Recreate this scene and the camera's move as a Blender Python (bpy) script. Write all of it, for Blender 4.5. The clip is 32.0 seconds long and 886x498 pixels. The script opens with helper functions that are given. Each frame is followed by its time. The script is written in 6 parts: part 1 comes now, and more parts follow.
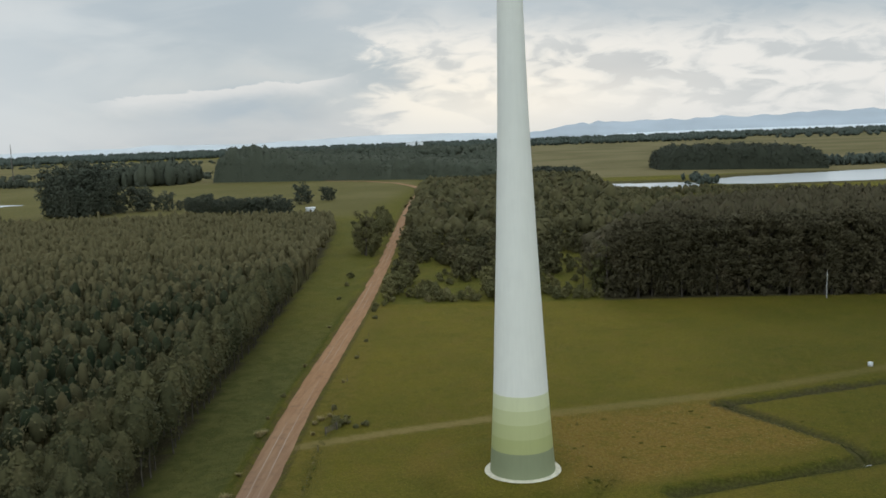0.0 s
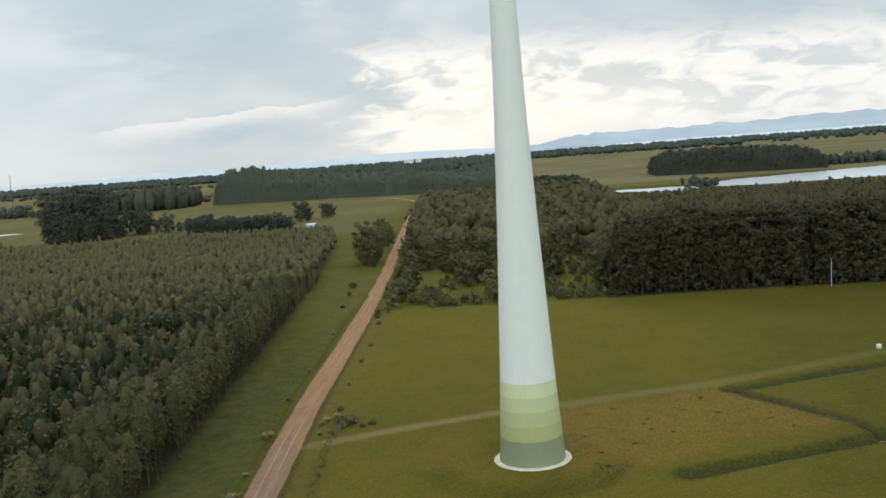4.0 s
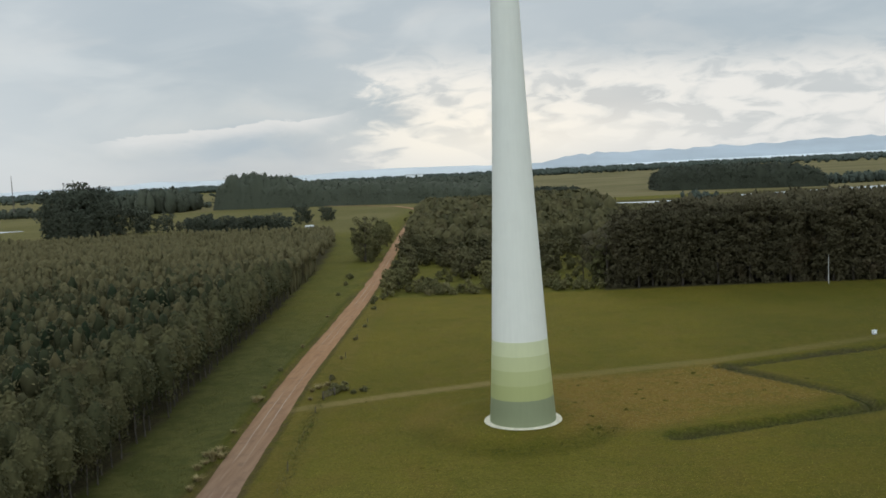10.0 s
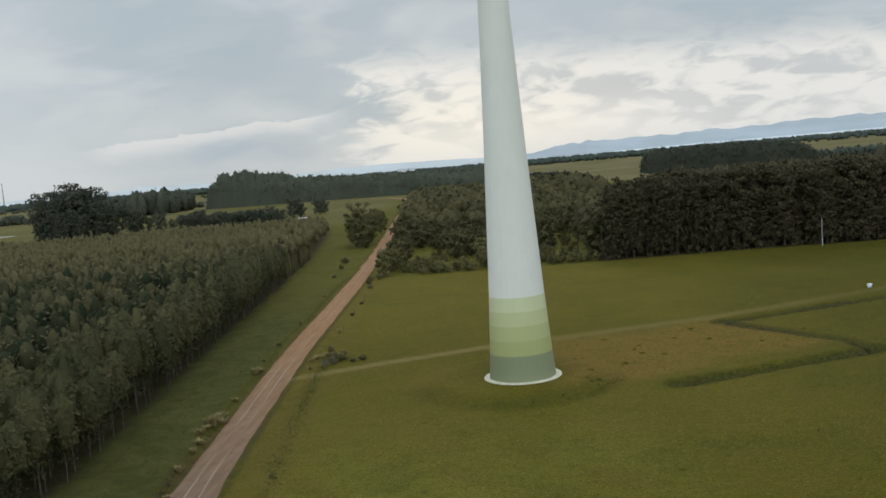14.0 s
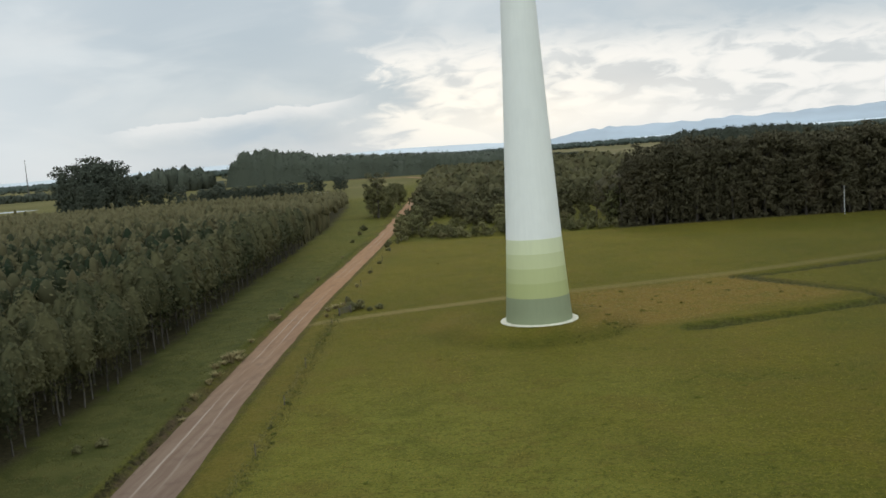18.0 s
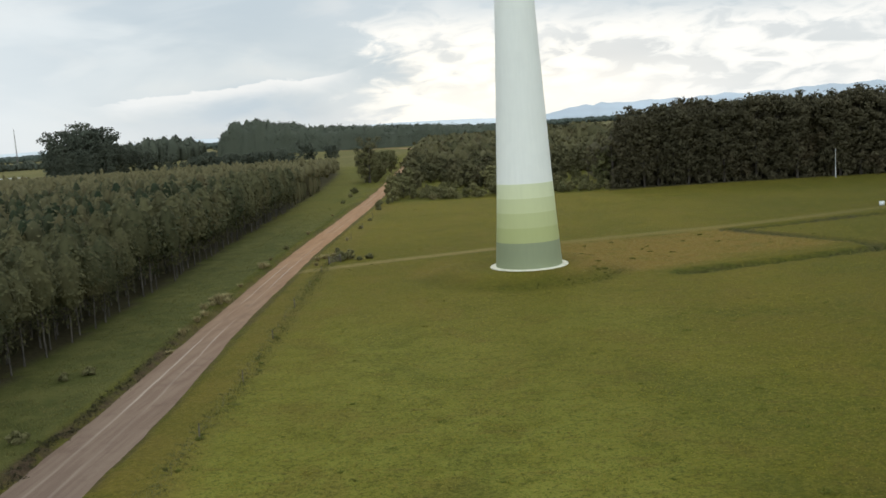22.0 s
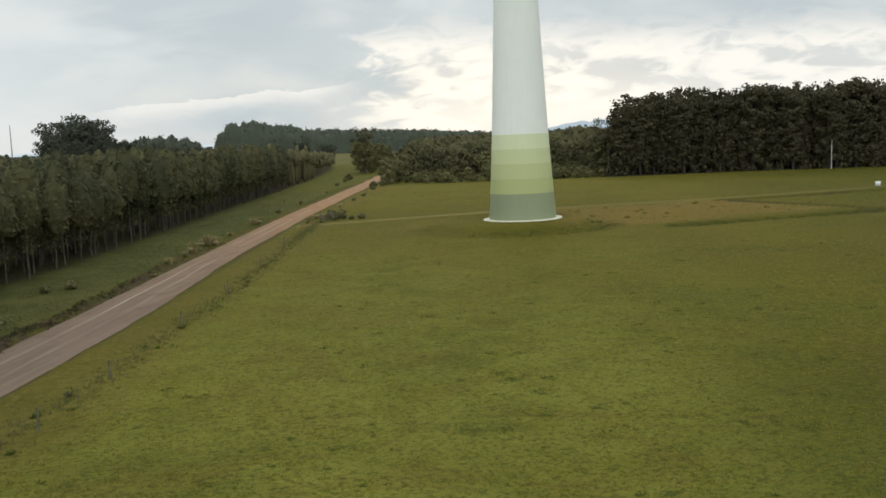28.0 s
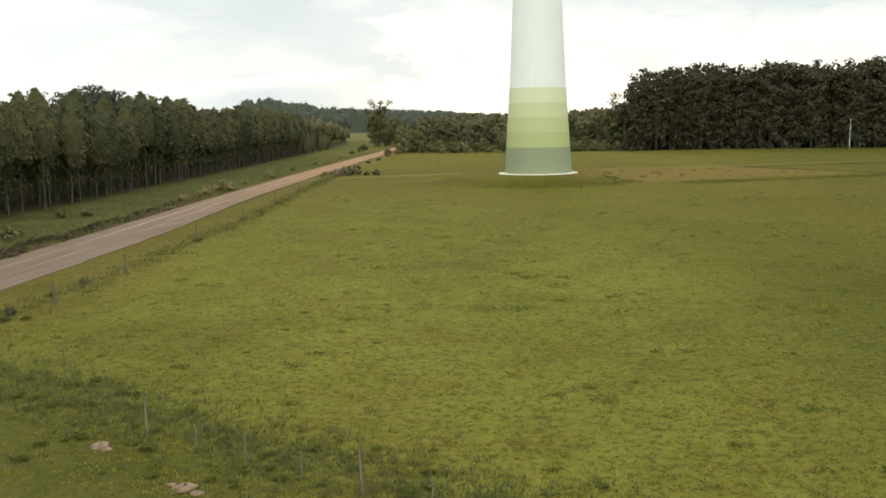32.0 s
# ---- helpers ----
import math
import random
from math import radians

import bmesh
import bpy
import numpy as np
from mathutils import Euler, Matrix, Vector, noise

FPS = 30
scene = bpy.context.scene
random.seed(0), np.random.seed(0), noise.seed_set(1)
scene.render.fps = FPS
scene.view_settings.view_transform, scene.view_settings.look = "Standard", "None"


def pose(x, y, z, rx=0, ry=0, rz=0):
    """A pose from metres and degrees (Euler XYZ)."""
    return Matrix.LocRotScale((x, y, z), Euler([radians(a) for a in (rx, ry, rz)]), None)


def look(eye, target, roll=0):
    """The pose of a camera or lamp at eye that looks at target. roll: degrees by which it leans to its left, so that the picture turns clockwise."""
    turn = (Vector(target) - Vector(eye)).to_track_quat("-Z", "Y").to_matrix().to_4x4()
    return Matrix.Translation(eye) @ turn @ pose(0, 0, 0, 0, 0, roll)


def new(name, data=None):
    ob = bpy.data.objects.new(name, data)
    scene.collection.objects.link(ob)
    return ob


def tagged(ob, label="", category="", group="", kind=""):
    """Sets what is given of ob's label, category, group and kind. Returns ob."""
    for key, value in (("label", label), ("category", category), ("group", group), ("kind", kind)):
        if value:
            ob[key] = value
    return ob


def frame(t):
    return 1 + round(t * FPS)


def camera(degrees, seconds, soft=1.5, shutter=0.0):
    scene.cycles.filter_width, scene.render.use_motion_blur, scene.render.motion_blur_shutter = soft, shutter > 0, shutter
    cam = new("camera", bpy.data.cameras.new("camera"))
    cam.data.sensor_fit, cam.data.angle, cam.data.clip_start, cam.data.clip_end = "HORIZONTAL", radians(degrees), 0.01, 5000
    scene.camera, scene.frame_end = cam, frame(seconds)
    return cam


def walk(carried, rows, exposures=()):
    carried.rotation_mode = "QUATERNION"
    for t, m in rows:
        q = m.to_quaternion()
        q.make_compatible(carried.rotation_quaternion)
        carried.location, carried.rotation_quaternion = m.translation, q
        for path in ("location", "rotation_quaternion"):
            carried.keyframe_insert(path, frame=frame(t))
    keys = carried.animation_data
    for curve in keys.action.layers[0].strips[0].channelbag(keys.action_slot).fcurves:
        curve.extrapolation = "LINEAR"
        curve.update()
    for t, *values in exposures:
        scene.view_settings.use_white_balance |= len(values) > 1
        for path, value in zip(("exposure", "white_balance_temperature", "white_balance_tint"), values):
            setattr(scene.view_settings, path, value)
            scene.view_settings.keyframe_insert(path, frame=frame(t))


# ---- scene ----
cam = camera(50.0, 32.0, 1.65)
PATH = [
    (0, (-0.113, -139.619, 51.334), (-0.266, -137.640, 51.090), -2.15),
    (0.5, (-0.124, -139.492, 51.118), (-0.261, -137.506, 50.928), -2.15),
    (1, (-0.095, -139.620, 50.565), (-0.241, -137.636, 50.365), -2.57),
    (1.5, (-0.182, -139.449, 50.013), (-0.331, -137.466, 49.797), -3.60),
    (2, (-0.266, -139.732, 49.073), (-0.420, -137.752, 48.839), -3.94),
    (2.5, (-0.364, -139.671, 48.458), (-0.507, -137.692, 48.211), -3.95),
    (3, (-0.185, -139.723, 47.736), (-0.342, -137.746, 47.476), -4.22),
    (3.5, (-0.188, -139.208, 47.589), (-0.356, -137.234, 47.319), -4.63),
    (4, (-0.299, -139.179, 47.012), (-0.454, -137.196, 46.805), -4.28),
    (4.5, (-0.148, -139.238, 46.470), (-0.309, -137.256, 46.253), -4.35),
    (6.5, (-0.048, -139.247, 44.342), (-0.223, -137.268, 44.114), -5.23),
    (7, (-0.110, -139.171, 43.766), (-0.278, -137.199, 43.479), -4.38),
    (7.5, (0.001, -139.289, 43.056), (-0.169, -137.314, 42.791), -3.73),
    (8, (0.016, -139.366, 42.428), (-0.141, -137.390, 42.167), -3.20),
    (8.5, (-0.159, -139.073, 41.893), (-0.323, -137.095, 41.651), -4.78),
    (9, (-0.121, -139.836, 39.658), (-0.279, -137.850, 39.477), -4.59),
    (9.5, (-0.067, -139.714, 38.734), (-0.223, -137.730, 38.542), -4.11),
    (10, (0.054, -139.613, 38.063), (-0.099, -137.626, 37.893), -2.92),
    (10.5, (0.055, -139.649, 37.439), (-0.091, -137.663, 37.259), -1.94),
    (11, (-0.057, -139.522, 36.787), (-0.222, -137.542, 36.561), -4.74),
    (11.5, (-0.125, -139.526, 36.159), (-0.283, -137.550, 35.897), -5.94),
    (12, (-0.149, -139.526, 35.680), (-0.308, -137.549, 35.419), -6.85),
    (12.5, (-0.276, -139.497, 35.235), (-0.425, -137.516, 35.003), -7.03),
    (13, (-0.344, -139.774, 34.375), (-0.487, -137.787, 34.206), -7.11),
    (13.5, (-0.401, -139.931, 33.631), (-0.544, -137.943, 33.469), -6.59),
    (14, (-0.299, -140.185, 32.736), (-0.441, -138.198, 32.555), -5.01),
    (14.5, (-0.143, -140.275, 32.228), (-0.290, -138.287, 32.063), -4.12),
    (15, (0.045, -140.496, 31.719), (-0.113, -138.527, 31.407), -3.80),
    (15.5, (0.147, -140.609, 30.970), (-0.024, -138.634, 30.704), -3.49),
    (17.5, (-0.494, -140.604, 27.102), (-0.678, -138.621, 26.910), -4.47),
    (18, (-0.532, -140.581, 26.271), (-0.716, -138.600, 26.064), -4.47),
    (18.5, (-0.495, -140.393, 25.651), (-0.679, -138.415, 25.422), -4.70),
    (19, (-0.429, -140.393, 25.130), (-0.595, -138.408, 24.950), -2.50),
    (19.5, (-0.364, -140.545, 24.703), (-0.533, -138.563, 24.497), -1.52),
    (20, (-0.388, -140.580, 24.228), (-0.560, -138.601, 23.996), -1.97),
    (20.5, (-0.492, -140.660, 23.523), (-0.670, -138.683, 23.280), -2.66),
    (21, (-0.630, -140.741, 22.780), (-0.820, -138.760, 22.575), -3.34),
    (21.5, (-0.671, -140.743, 22.050), (-0.865, -138.766, 21.820), -5.51),
    (22, (-0.698, -140.629, 21.565), (-0.867, -138.653, 21.307), -3.96),
    (22.5, (-0.733, -140.597, 20.856), (-0.893, -138.611, 20.682), -3.45),
    (23, (-0.676, -140.664, 19.993), (-0.845, -138.674, 19.887), -4.07),
    (23.5, (-0.680, -140.816, 19.402), (-0.840, -138.829, 19.240), -2.00),
    (24, (-0.731, -140.959, 18.887), (-0.897, -138.978, 18.668), -2.02),
    (24.5, (-0.785, -141.056, 18.339), (-0.937, -139.082, 18.054), -2.59),
    (25, (-0.908, -141.171, 17.804), (-1.080, -139.199, 17.520), -4.17),
    (25.5, (-0.974, -140.964, 17.323), (-1.145, -138.990, 17.051), -4.99),
    (27.5, (-1.055, -140.328, 12.811), (-1.223, -138.348, 12.588), -1.73),
    (28, (-1.030, -140.311, 12.121), (-1.185, -138.330, 11.892), -2.47),
    (28.5, (-0.987, -140.508, 11.327), (-1.165, -138.533, 11.068), -1.84),
    (29, (-0.932, -140.374, 10.862), (-1.094, -138.394, 10.630), -1.30),
    (29.5, (-1.021, -140.617, 10.177), (-1.196, -138.644, 9.901), -0.88),
    (30, (-1.136, -140.595, 9.737), (-1.300, -138.618, 9.488), -0.00),
    (30.5, (-1.214, -140.707, 9.053), (-1.385, -138.733, 8.780), -1.04),
    (31, (-1.305, -140.797, 8.536), (-1.480, -138.827, 8.241), -2.29),
    (31.5, (-1.326, -140.822, 7.845), (-1.497, -138.850, 7.559), -2.09),
    (32, (-1.419, -140.803, 7.195), (-1.599, -138.828, 6.938), -1.00),
]
EXPOSURES = [
    (0, -0.37), (1, -0.18), (2, -0.26), (3, -0.28), (4, -0.12), (7, -0.13), (8, -0.14), (9, -0.34), (10, -0.36), (11, -0.4),
    (12, -0.2), (13, -0.16), (14, -0.42), (15, -0.2), (18, -0.2), (19, -0.2), (20, -0.2), (21, -0.22), (22, -0.04), (23, -0.56),
    (24, -0.28), (25, 0.1), (28, -0.12), (29, 0.12), (30, 0.18), (31, 0.22), (32, 0.36),
]
warmth = [(0, 6500), (22, 6500), (25, 6650), (29, 6800), (31, 6950), (32, 7150)]
walk(cam, [(t, look(eye, target, roll)) for t, eye, target, roll in PATH], [(t, ev, float(np.interp(t, *zip(*warmth))), 10.0) for t, ev in EXPOSURES])

# ---- world and sun ----
SUN_AZ, SUN_EL = -4.0, 30.0  # degrees; azimuth from +y towards +x


class Nodes:
    """Short names for building a node tree."""

    def __init__(self, tree):
        self.t = tree
        tree.nodes.clear()

    def add(self, kind, **props):
        n = self.t.nodes.new(kind)
        for k, v in props.items():
            if k == "operation":
                n.operation = v
            elif k == "blend_type":
                n.blend_type = v
            elif k == "data_type":
                n.data_type = v
            elif k == "attribute_name":
                n.attribute_name = v
        return n

    def put(self, a, b):
        if hasattr(a, "is_linked") or isinstance(a, bpy.types.NodeSocket):
            self.t.links.new(a, b)
        else:
            b.default_value = a

    def math(self, op, a, b=0.0, c=0.0, clamp=False):
        n = self.add("ShaderNodeMath", operation=op)
        n.use_clamp = clamp
        for k, v in enumerate((a, b, c)):
            self.put(v, n.inputs[k])
        return n.outputs[0]

    def mix(self, f, a, b, kind="MIX"):
        n = self.add("ShaderNodeMix", data_type="RGBA", blend_type=kind)
        self.put(f, n.inputs[0])
        self.put(a if not isinstance(a, tuple) else (*a, 1)[:4], n.inputs[6])
        self.put(b if not isinstance(b, tuple) else (*b, 1)[:4], n.inputs[7])
        return n.outputs[2]

    def ramp(self, f, lo, hi, a=0.0, b=1.0):
        n = self.add("ShaderNodeMapRange")
        n.interpolation_type = "SMOOTHSTEP"
        for k, v in enumerate((f, lo, hi, a, b)):
            self.put(v, n.inputs[k])
        return n.outputs[0]

    def noise(self, vec, scale, detail=4.0, rough=0.55, distort=0.0):
        n = self.add("ShaderNodeTexNoise")
        self.put(vec, n.inputs["Vector"])
        n.inputs["Scale"].default_value = scale
        n.inputs["Detail"].default_value = detail
        n.inputs["Roughness"].default_value = rough
        n.inputs["Distortion"].default_value = distort
        return n.outputs["Fac"]

    def scaled(self, vec, x, y, z):
        n = self.add("ShaderNodeMapping")
        self.put(vec, n.inputs["Vector"])
        n.inputs["Scale"].default_value = (x, y, z)
        return n.outputs[0]

    def gauss(self, u, u0, su, v, v0, sv):
        a = self.math("POWER", self.math("DIVIDE", self.math("SUBTRACT", u, u0), su), 2.0)
        b = self.math("POWER", self.math("DIVIDE", self.math("SUBTRACT", v, v0), sv), 2.0)
        return self.math("POWER", 2.718, self.math("MULTIPLY", self.math("ADD", a, b), -1.0))


def build_world():
    world = bpy.data.worlds.new("world")
    scene.world = world
    world.use_nodes = True
    n = Nodes(world.node_tree)
    vec = n.add("ShaderNodeTexCoord").outputs["Generated"]
    sep = n.add("ShaderNodeSeparateXYZ")
    n.put(vec, sep.inputs[0])
    x, y, z = sep.outputs
    az = n.math("MULTIPLY", n.math("ARCTAN2", x, y), 81.5)
    el = n.math("MULTIPLY", n.math("ARCSINE", z), 81.5)
    sky = n.add("ShaderNodeTexSky")
    sky.sky_type = "NISHITA"
    sky.sun_disc = False
    sky.sun_elevation, sky.sun_rotation = radians(SUN_EL), radians(SUN_AZ)
    clear = n.mix(1.0, sky.outputs[0], (0.09, 0.09, 0.09), "MULTIPLY")
    # a cloud deck seen in perspective: direction over height
    deck = n.math("ADD", n.math("MAXIMUM", z, 0.0), 0.07)
    comb = n.add("ShaderNodeCombineXYZ")
    n.put(n.math("DIVIDE", x, deck), comb.inputs[0])
    n.put(n.math("DIVIDE", y, deck), comb.inputs[1])
    flat = comb.outputs[0]
    big = n.noise(flat, 0.33, 5.0, 0.5, 0.3)
    lay = n.add("ShaderNodeCombineXYZ")
    n.put(n.math("MULTIPLY", az, 0.115), lay.inputs[0])
    n.put(n.math("MULTIPLY", el, 0.31), lay.inputs[1])
    wisps = n.noise(lay.outputs[0], 1.0, 4.0, 0.48, 0.5)
    puffs = n.noise(lay.outputs[0], 2.3, 5.0, 0.55, 0.6)
    soft = n.noise(lay.outputs[0], 0.55, 4.0, 0.5, 0.5)
    grey = n.mix(n.ramp(big, 0.30, 0.70), (0.53, 0.65, 0.74), (0.66, 0.76, 0.83))
    base = n.mix(n.ramp(soft, 0.42, 0.72), grey, (0.82, 0.90, 0.94))
    base = n.mix(n.math("MULTIPLY", n.ramp(wisps, 0.50, 0.72), 0.35), base, (0.90, 0.93, 0.93))
    base = n.mix(0.90, clear, base)
    # the torn bright window of cloud round the veiled sun, and the thinner clouds right of it
    rag = n.math("ADD", n.math("MULTIPLY", n.math("SUBTRACT", puffs, 0.5), 15.0), n.math("MULTIPLY", n.math("SUBTRACT", wisps, 0.5), 9.0))
    edge = n.ramp(n.math("ADD", az, rag), -13.5, -9.0)
    roof = n.ramp(n.math("ADD", n.math("ADD", el, n.math("MULTIPLY", rag, 0.30)), n.math("MULTIPLY", az, 0.04)), 10.5, 7.2)
    window = n.math("MULTIPLY", n.math("MULTIPLY", edge, roof), n.ramp(az, 75.0, 35.0))
    low = n.gauss(az, 4.0, 19.0, el, 1.5, 4.2)
    fleece = n.ramp(n.math("ADD", n.math("MULTIPLY", puffs, 0.55), n.math("MULTIPLY", wisps, 0.45)), 0.41, 0.55)
    open_ = n.math("MAXIMUM", n.math("MULTIPLY", window, n.math("ADD", n.math("MULTIPLY", fleece, 0.58), 0.42)), n.math("MULTIPLY", low, n.math("MULTIPLY", edge, 0.95)))
    gold = n.mix(n.gauss(az, -4.0, 14.0, el, 2.0, 5.0), (1.18, 1.17, 1.12), (1.44, 1.35, 1.17))
    col = n.mix(open_, base, gold)
    dusk = n.math("MULTIPLY", n.math("MULTIPLY", window, n.ramp(fleece, 0.45, 0.0)), n.gauss(az, 6.0, 22.0, el, 5.0, 3.0))
    col = n.mix(n.math("MULTIPLY", dusk, 0.28), col, (0.74, 0.73, 0.72))
    gap = n.math("MULTIPLY", n.gauss(az, -21.0, 10.0, el, 2.1, 2.4), n.ramp(wisps, 0.62, 0.40, 0.45, 0.9))
    col = n.mix(gap, col, (0.60, 0.71, 0.79))
    # long white bank of cloud to the left of the sun
    ridge = n.math("ADD", n.math("MULTIPLY", n.math("ADD", az, 26.0), 0.085), 4.05)
    over = n.math("SUBTRACT", n.math("ADD", el, n.math("MULTIPLY", n.math("SUBTRACT", puffs, 0.5), 1.6)), ridge)
    bank = n.math("MULTIPLY", n.ramp(over, 0.12, -0.02), n.ramp(over, -1.7, 0.0))
    bank = n.math("MULTIPLY", bank, n.math("MULTIPLY", n.ramp(az, -36.0, -31.0), n.ramp(az, -12.0, -17.0)))
    col = n.mix(n.math("MULTIPLY", bank, 0.8), col, (1.10, 1.10, 1.07))
    # pale veil at the far left
    veil = n.gauss(az, -45.0, 13.0, el, 4.0, 14.0)
    col = n.mix(n.math("MULTIPLY", veil, 0.65), col, (0.97, 1.04, 1.07))
    # haze along the horizon
    col = n.mix(n.math("MULTIPLY", n.gauss(az, 0.0, 500.0, el, 0.0, 1.6), 0.35), col, (0.92, 0.96, 0.97))
    # unseen sky overhead and away from the sun is brightened as added fill
    thin = n.math("ADD", n.ramp(z, 0.17, 0.70, 0.90, 1.45), n.math("MULTIPLY", n.ramp(y, 0.25, -0.7), 1.05))
    scl = n.add("ShaderNodeVectorMath", operation="SCALE")
    n.put(col, scl.inputs[0])
    n.put(thin, scl.inputs[3])
    col = scl.outputs[0]
    bg = n.add("ShaderNodeBackground")
    n.put(col, bg.inputs[0])
    bg.inputs[1].default_value = 1.0
    out = n.add("ShaderNodeOutputWorld")
    n.put(bg.outputs[0], out.inputs[0])


build_world()
sun_data = bpy.data.lights.new("sun", "SUN")
sun_data.energy, sun_data.angle, sun_data.color = 0.55, radians(16), (1.0, 0.94, 0.84)
sun = new("sun", sun_data)
sa, se = radians(SUN_AZ), radians(SUN_EL)
sun.matrix_world = look((0, 0, 300), Vector((0, 0, 300)) - Vector((math.sin(sa) * math.cos(se), math.cos(sa) * math.cos(se), math.sin(se))))


# ---- materials ----
def material(name, rough=0.9, spec=0.25):
    m = bpy.data.materials.new(name)
    m.use_nodes = True
    n = Nodes(m.node_tree)
    b = n.add("ShaderNodeBsdfPrincipled")
    out = n.add("ShaderNodeOutputMaterial")
    n.put(b.outputs[0], out.inputs[0])
    b.inputs["Roughness"].default_value = rough
    b.inputs["Specular IOR Level"].default_value = spec
    return m, n, b


def bump(n, b, height, strength, dist):
    k = n.add("ShaderNodeBump")
    k.inputs["Strength"].default_value = strength
    k.inputs["Distance"].default_value = dist
    n.put(height, k.inputs["Height"])
    n.put(k.outputs[0], b.inputs["Normal"])


def place_of(n):
    return n.add("ShaderNodeTexCoord").outputs["Object"]


def world_place(n):
    return n.add("ShaderNodeNewGeometry").outputs["Position"]


def leaf_material(name, dark, light, tint=None, trans=0.25, spread=0.5, gloss=0.12):
    """Leaves: their tone varies from leaf to leaf, from plant to plant and over metres."""
    m, n, b = material(name, 0.85, gloss)
    geo = n.add("ShaderNodeNewGeometry")
    isl = geo.outputs["Random Per Island"]
    obj = n.add("ShaderNodeObjectInfo").outputs["Random"]
    big = n.noise(geo.outputs["Position"], 0.06, 3.0)
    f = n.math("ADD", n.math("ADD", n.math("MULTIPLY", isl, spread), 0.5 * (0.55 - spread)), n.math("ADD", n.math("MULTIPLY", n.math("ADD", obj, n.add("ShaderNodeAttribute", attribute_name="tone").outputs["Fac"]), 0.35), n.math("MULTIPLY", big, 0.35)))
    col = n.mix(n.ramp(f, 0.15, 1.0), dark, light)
    if tint:
        col = n.mix(n.ramp(n.noise(geo.outputs["Position"], 0.11, 2.0), 0.55, 0.72, 0.0, 0.6), col, tint)
    n.put(col, b.inputs["Base Color"])
    bump(n, b, n.noise(geo.outputs["Position"], 2.6, 3.0, 0.6), 0.3, 0.3)
    if trans:
        tr = n.add("ShaderNodeBsdfTranslucent")
        n.put(col, tr.inputs[0])
        mx = n.add("ShaderNodeMixShader")
        mx.inputs[0].default_value = trans
        n.put(b.outputs[0], mx.inputs[1])
        n.put(tr.outputs[0], mx.inputs[2])
        n.put(mx.outputs[0], n.t.nodes["Material Output"].inputs[0])
    return m


def bark_material(name, dark, light):
    m, n, b = material(name, 0.9, 0.2)
    p = place_of(n)
    f = n.noise(n.scaled(p, 5, 5, 0.7), 1.5, 5.0)
    col = n.mix(n.ramp(f, 0.35, 0.65), dark, light)
    n.put(col, b.inputs["Base Color"])
    bump(n, b, f, 0.5, 0.03)
    return m


def painted_material(name, col, rough=0.6, grime=0.12):
    """Paint on concrete: faint cloudiness, drip streaks and fine grain."""
    m, n, b = material(name, rough, 0.3)
    p = world_place(n)
    cloud = n.noise(p, 0.35, 4.0)
    drip = n.noise(n.scaled(p, 3.0, 3.0, 0.12), 1.0, 4.0, 0.6)
    grain = n.noise(p, 9.0, 3.0)
    f = n.math("ADD", n.math("MULTIPLY", cloud, 0.5), n.math("MULTIPLY", drip, 0.5))
    dull = tuple(c * (1 - 2.2 * grime) for c in col)
    c = n.mix(n.ramp(f, 0.40, 0.62), col, dull)
    lot = n.add("ShaderNodeObjectInfo").outputs["Random"]
    c = n.mix(n.math("MULTIPLY", lot, 0.5), c, tuple(v * (1 - 0.8 * grime) for v in col))
    n.put(c, b.inputs["Base Color"])
    bump(n, b, grain, 0.15, 0.01)
    return m


def plain_material(name, dark, light, scale=3.0, rough=0.85, metal=0.0, relief=0.2):
    m, n, b = material(name, rough, 0.3)
    p = world_place(n)
    f = n.noise(p, scale, 5.0)
    n.put(n.mix(n.ramp(f, 0.35, 0.65), dark, light), b.inputs["Base Color"])
    b.inputs["Metallic"].default_value = metal
    bump(n, b, n.noise(p, scale * 4, 3.0), relief, 0.02)
    return m


def water_material(name, col):
    m, n, b = material(name, 0.22, 0.18)
    b.inputs["Base Color"].default_value = (*col, 1)
    p = world_place(n)
    bump(n, b, n.noise(n.scaled(p, 0.5, 1.2, 1), 1.0, 3.0), 0.04, 0.2)
    return m


